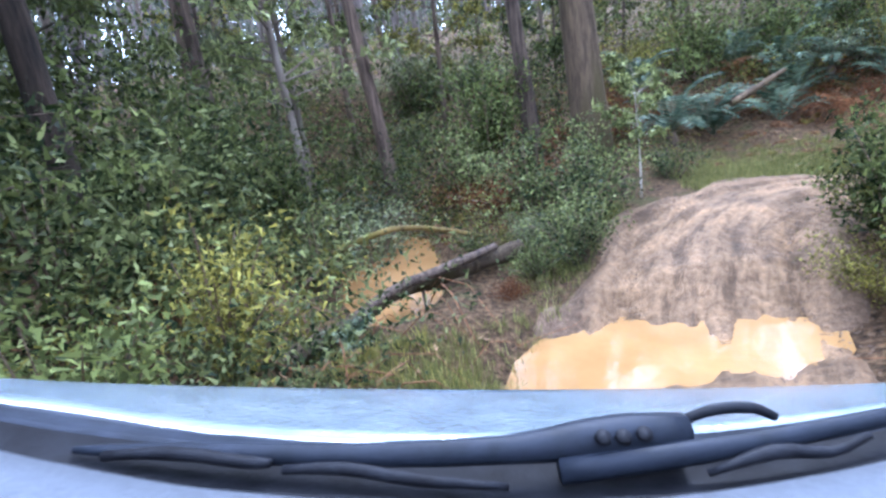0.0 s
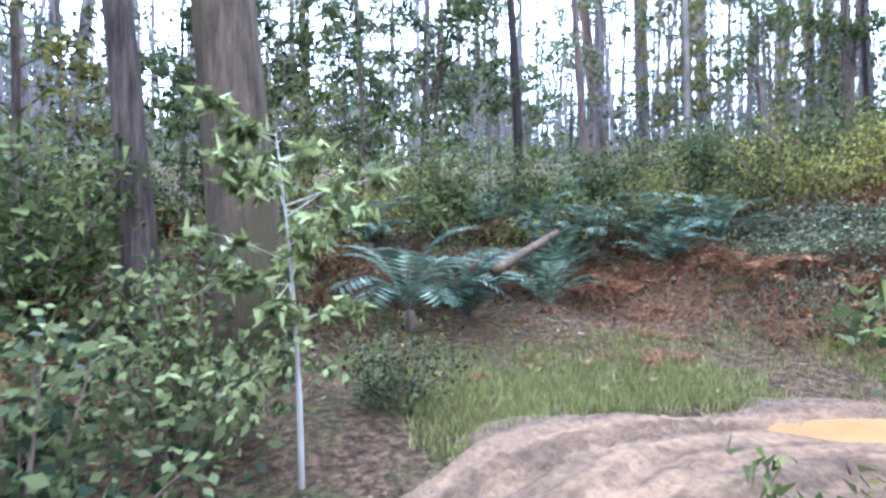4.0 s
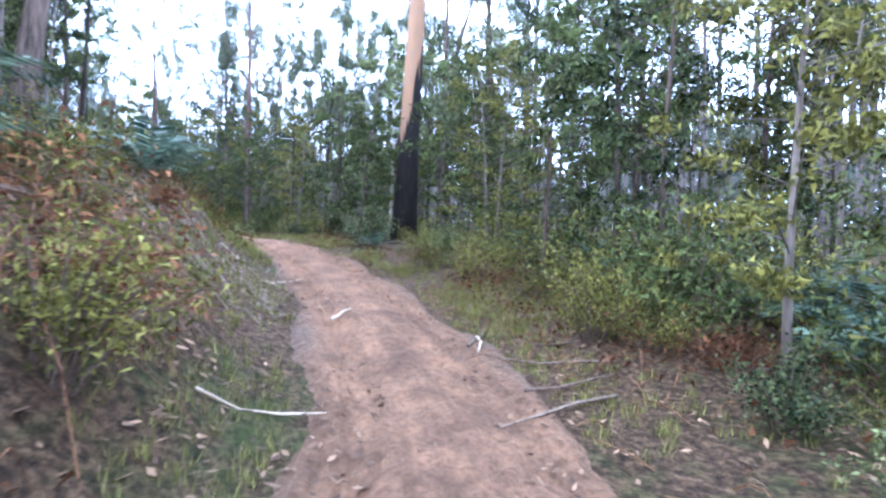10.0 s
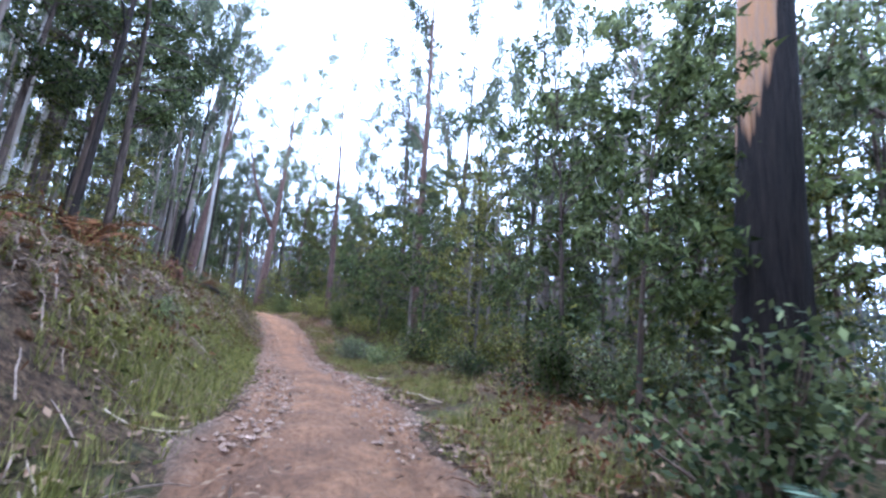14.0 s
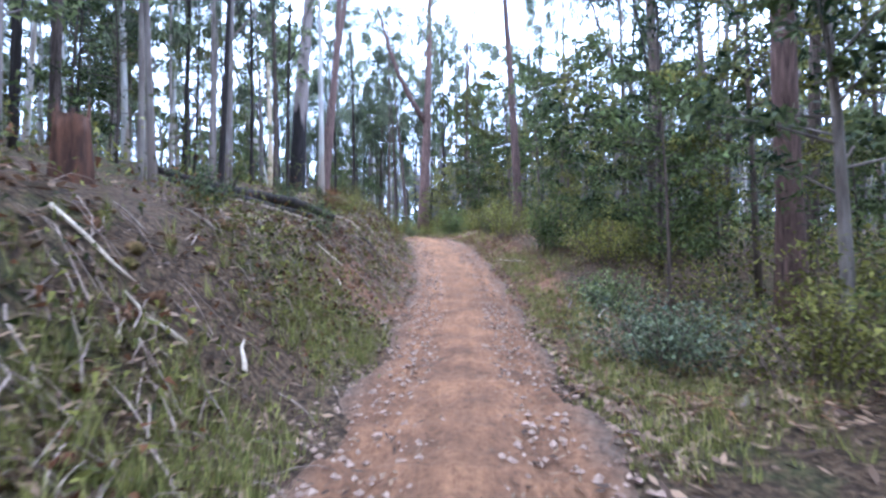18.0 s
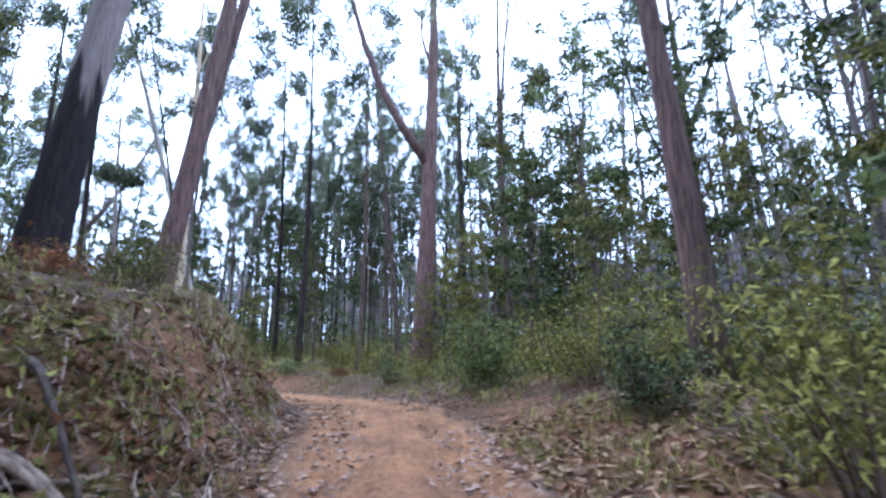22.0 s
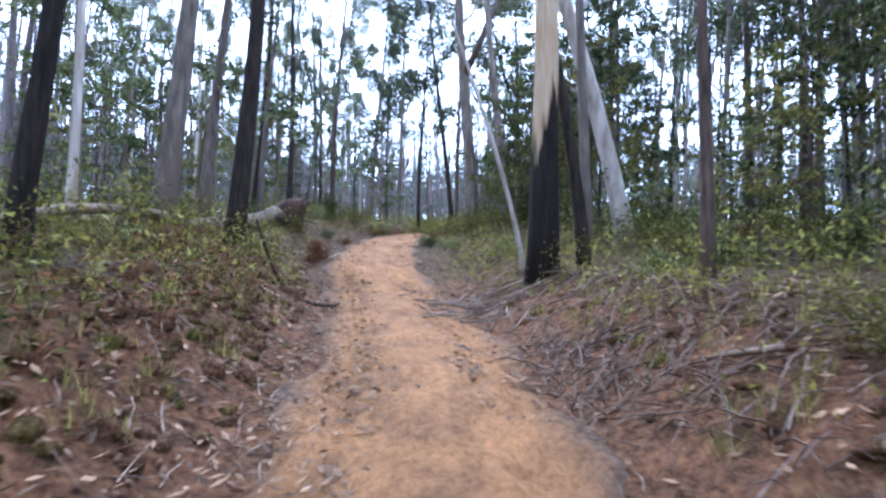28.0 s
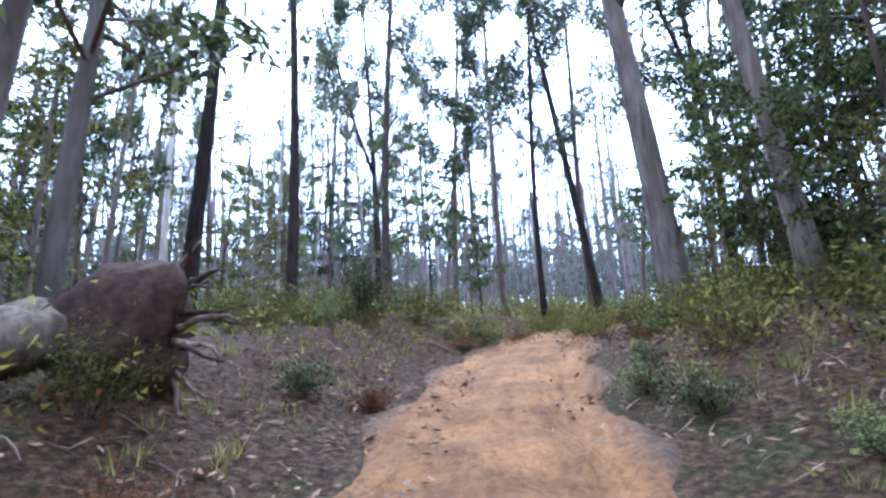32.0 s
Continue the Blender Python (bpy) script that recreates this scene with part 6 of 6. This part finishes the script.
hummocks("bank_clods", "mossy clods of earth on the cut bank", 1000, (14.5, 20.2), 1.75, 4.6, 801, -1, (0.04, 0.15))
hummocks("bank_clods", "broken earth and moss of the steep cut bank", 2000, (20.0, 25.8), 1.5, 4.0, 802, -1, (0.04, 0.17))
hummocks("bank_clods", "crumbled orange clods beside the cutting", 500, (27.5, 31.5), 1.5, 3.4, 803, -1, (0.05, 0.18))
hummocks("bank_clods", "mossy lumps and earth beside the fallen log", 700, (29.0, 32.0), 1.9, 5.0, 806, -1, (0.05, 0.2))
hummocks("bank_clods", "lumps of earth under the bark heap", 300, (28.0, 31.0), 1.5, 3.4, 804, 1, (0.05, 0.18))
hummocks("bank_clods", "dark earth lumps in the fern bank", 500, (4.6, 9.6), 2.4, 6.0, 805, -1, (0.08, 0.25))

# roots washed out of the cut bank
for k in range(16):
    i = int((pr.uniform(20.6, 23.0) + 2) * 6)
    d = -pr.uniform(1.5, 2.6)
    x, y = LINE[i, 0] + WAY[i, 1] * d, LINE[i, 1] - WAY[i, 0] * d
    tx, ty = x + pr.uniform(-0.6, 0.6), y + pr.uniform(0.5, 1.1)
    log("exposed_root", [on_ground(x, y - 0.3, -0.05), on_ground((x + tx) / 2, (y + ty) / 2, pr.uniform(0.08, 0.22)), on_ground(tx, ty, 0.0)], [0.014, 0.026, 0.034], pr.choice((DEAD_WOOD, DEAD_WOOD, BROWN_BARK)), "tree root washed out of the bank", sides=6, seed=700 + k, category="root")

# ---- the front of the four-wheel drive, as it stands when the drive begins ----
EYE = heading(*PATH[0][1:])


def seat(x, y, depth):
    """A place ahead of the driver's seat, by its bearing from there."""
    return EYE @ Vector(((x - 784) / 902 * depth, (441 - y) / 902 * depth, -depth))


def ribbon(name, rows, material, parent, label="", thick=0.012):
    """A panel skinned over rows of places, with thickness."""
    n = len(rows[0])
    v = [p for row in rows for p in row]
    f = [(r * n + c, r * n + c + 1, (r + 1) * n + c + 1, (r + 1) * n + c) for r in range(len(rows) - 1) for c in range(n - 1)]
    down = -(EYE.to_3x3() @ Vector((0, 1, 0))) * thick
    m = len(v)
    v = v + [p + down for p in v]
    f = f + [tuple(i + m for i in q[::-1]) for q in f]
    R = len(rows)
    rim = [c for c in range(n)] + [r * n + n - 1 for r in range(1, R)] + [(R - 1) * n + c for c in range(n - 2, -1, -1)] + [r * n for r in range(R - 2, 0, -1)]
    f += [(a, a + m, b + m, b) for a, b in zip(rim, rim[1:] + rim[:1])]
    me = mesh_of(name, v, f, material)
    return part(name, me, parent, label)


def curve_of(pts, n=17):
    line = along(pts, 6)
    return line[np.linspace(0, len(line) - 1, n).round().astype(int)]


def blend_rows(a, b, steps, bulge=0.0):
    a, b = curve_of(a), curve_of(b)
    up = EYE.to_3x3() @ Vector((0, 1, 0))
    return [[seat(*(p * (1 - u) + q * u)) + up * bulge * math.sin(math.pi * u) for p, q in zip(a, b)] for u in np.linspace(0, 1, steps)]


PAINT, pn, pl, pb = principled("wet_blue_grey_paint", 0.22, 0.35, 0.5)
pco = pn.new("ShaderNodeTexCoord").outputs["Object"]
drops = pn.new("ShaderNodeTexVoronoi")
drops.inputs["Scale"].default_value = 70
pl.new(pco, drops.inputs["Vector"])
dirt = noise_tex(pn, pl, 9, 6, pco)
tone = ramp(pn, (0.3, (0.13, 0.16, 0.19)), (0.7, (0.22, 0.26, 0.3)))
pl.new(dirt.outputs[0], tone.inputs[0])
pl.new(tone.outputs[0], pb.inputs["Base Color"])
bumped(pn, pl, pb, drops.outputs["Distance"], 0.35, 0.004)
BLACK_PLASTIC = plain("black_plastic", (0.005, 0.005, 0.007), (0.014, 0.015, 0.02), 0.6, 30, 0.2, 0, 0.12)
SATIN = plain("satin_black_paint", (0.007, 0.009, 0.014), (0.018, 0.022, 0.034), 0.55, 20, 0.1, 0, 0.15)
DASH = plain("grey_dashboard_vinyl", (0.07, 0.08, 0.1), (0.1, 0.112, 0.14), 0.7, 160, 0.3)
# bright metal that paints the glints on bonnet edge and wiper bolts
GLINT = plain("bright_glint", (0.6, 0.65, 0.7), (0.8, 0.84, 0.88), 0.25, 10, 0, 0.6)
RUBBER = plain("tyre_rubber", (0.012, 0.012, 0.012), (0.03, 0.028, 0.025), 0.9, 20)
car = thing("car", "wet blue-grey four-wheel drive with parked black wipers", "car")
car.matrix_world = Matrix.Translation(seat(784, 882, 0.9) - Vector((0, 0, 1.0)))


def carry(ob):
    ob.matrix_parent_inverse = car.matrix_world.inverted()
    return ob


bpy.context.view_layer.update()
far_edge = [(-60, 668, 1.0), (300, 682, 1.06), (784, 690, 1.08), (1250, 687, 1.06), (1640, 676, 1.0)]
near_edge = [(-60, 700, 0.66), (150, 728, 0.66), (420, 768, 0.66), (784, 784, 0.66), (1100, 778, 0.66), (1400, 750, 0.66), (1640, 712, 0.66)]
carry(ribbon("bonnet", blend_rows(far_edge, near_edge, 8, 0.015), PAINT, car, "wet blue-grey bonnet", 0.02))
# thin bright tube painting the reflection along the bonnet's rear edge
lip = [(-60, 706, 0.655), (150, 732, 0.655), (420, 773, 0.655), (784, 789, 0.655), (985, 790, 0.655)]
s = Shape()
s.tube([seat(*p) for p in curve_of(lip)], [0.004] * 17, 6)
carry(part("bonnet_edge", s.mesh("bonnet_edge", GLINT), car, "bright tube for the reflection along the bonnet edge"))
mid_edge = [(-60, 735, 0.6), (150, 770, 0.6), (420, 795, 0.6), (784, 815, 0.6), (1100, 812, 0.6), (1400, 790, 0.6), (1640, 745, 0.6)]
low_edge = [(-60, 800, 0.5), (150, 835, 0.5), (420, 868, 0.5), (784, 884, 0.5), (1100, 880, 0.5), (1400, 850, 0.5), (1640, 790, 0.5)]
carry(ribbon("scuttle_panel", blend_rows(near_edge, mid_edge, 4), SATIN, car, "satin black panel under the windscreen"))
# a black sheet stands for the shadow in the gap below the glass
carry(ribbon("scuttle_gap", blend_rows(mid_edge, low_edge, 4, -0.02), BLACK_PLASTIC, car, "black sheet for the shaded gap below the glass"))
dash_top = [(-60, 785, 0.42), (150, 830, 0.42), (420, 872, 0.42), (784, 892, 0.42), (1100, 888, 0.42), (1400, 850, 0.42), (1640, 800, 0.42)]
dash_low = [(x, y + 150, 0.3) for x, y, _ in dash_top]
carry(ribbon("dashboard", blend_rows(dash_top, dash_low, 4), DASH, car, "blue-grey dashboard edge"))


def bar(name, pts, radii, material, label, sides=8):
    q = Shape()
    line = curve_of(pts, 13)
    q.tube([seat(*p) for p in line], np.interp(np.linspace(0, 1, 13), np.linspace(0, 1, len(radii)), radii), sides)
    return carry(part(name, q.mesh(name, material), car, label))


bar("wiper_arm", [(130, 797, 0.57), (330, 800, 0.57), (620, 806, 0.57), (900, 796, 0.57), (1080, 772, 0.58), (1210, 765, 0.59)], [0.004, 0.011, 0.013, 0.016, 0.024, 0.022], SATIN, "long black wiper arm")
bar("wiper_arm", [(990, 832, 0.56), (1180, 808, 0.56), (1380, 775, 0.57), (1620, 728, 0.58)], [0.016, 0.014, 0.012, 0.01], SATIN, "second black wiper arm")
bar("wiper_blade", [(180, 808, 0.55), (300, 802, 0.55), (430, 818, 0.55), (480, 820, 0.55)], [0.005, 0.007, 0.007, 0.005], BLACK_PLASTIC, "black wiper blade linkage")
bar("wiper_blade", [(500, 832, 0.54), (610, 830, 0.54), (740, 850, 0.54), (900, 862, 0.54)], [0.005, 0.007, 0.007, 0.004], BLACK_PLASTIC, "black wiper blade linkage")
bar("wiper_blade", [(1255, 838, 0.54), (1370, 800, 0.54), (1470, 800, 0.54), (1540, 770, 0.54)], [0.004, 0.008, 0.006, 0.004], BLACK_PLASTIC, "black wiper blade linkage")
bar("wiper_hook", [(1205, 745, 0.62), (1260, 726, 0.62), (1330, 722, 0.62), (1372, 738, 0.62)], [0.006, 0.007, 0.007, 0.006], BLACK_PLASTIC, "black wiper hook")
# bright balls modelled for the light reflections on the wiper bolts
for x, y in ((184, 803), (473, 817), (752, 848), (1380, 797), (1548, 747), (911, 797)):
    b = bmesh.new()
    bmesh.ops.create_uvsphere(b, u_segments=10, v_segments=6, radius=0.0065 if x != 911 else 0.004)
    me = bpy.data.meshes.new("bolt")
    b.to_mesh(me)
    b.free()
    me.materials.append(GLINT)
    me.shade_smooth()
    ob = part("bolt", me, car, "bright ball for the glint of a round screw")
    ob.matrix_world = Matrix.Translation(seat(x, y, 0.52))
    carry(ob)
for x, y in ((1067, 777), (1103, 776), (1140, 771)):
    q = Shape()
    c, up = seat(x, y, 0.55), EYE.to_3x3() @ Vector((0, 0.8, 0.6))
    q.tube([c, c + up * 0.006], [0.009, 0.008], 14)
    carry(part("spindle_cap", q.mesh("spindle_cap", BLACK_PLASTIC), car, "round black spindle cap"))
front = [[seat(x, 690, 1.07) + EYE.to_3x3() @ Vector((0, -k * 0.28, 0.0)) for x in np.linspace(60, 1508, 9)] for k in range(4)]
carry(ribbon("front_panel", front, PAINT, car, "blue-grey front panel"))
for sx in (-0.72, 0.72):
    q = Shape()
    c = EYE @ Vector((sx, -1.16, -0.55))
    ax = EYE.to_3x3() @ Vector((0.11, 0, 0))
    q.tube([c - ax, c - ax * 0.7, c + ax * 0.7, c + ax], [0.31, 0.36, 0.36, 0.31], 24)
    wheel = carry(part("wheel", q.mesh("wheel", RUBBER), car, "muddy black wheel"))
for proto in PROTOS:
    for ob in (*proto.children_recursive, proto):
        bpy.data.objects.remove(ob)
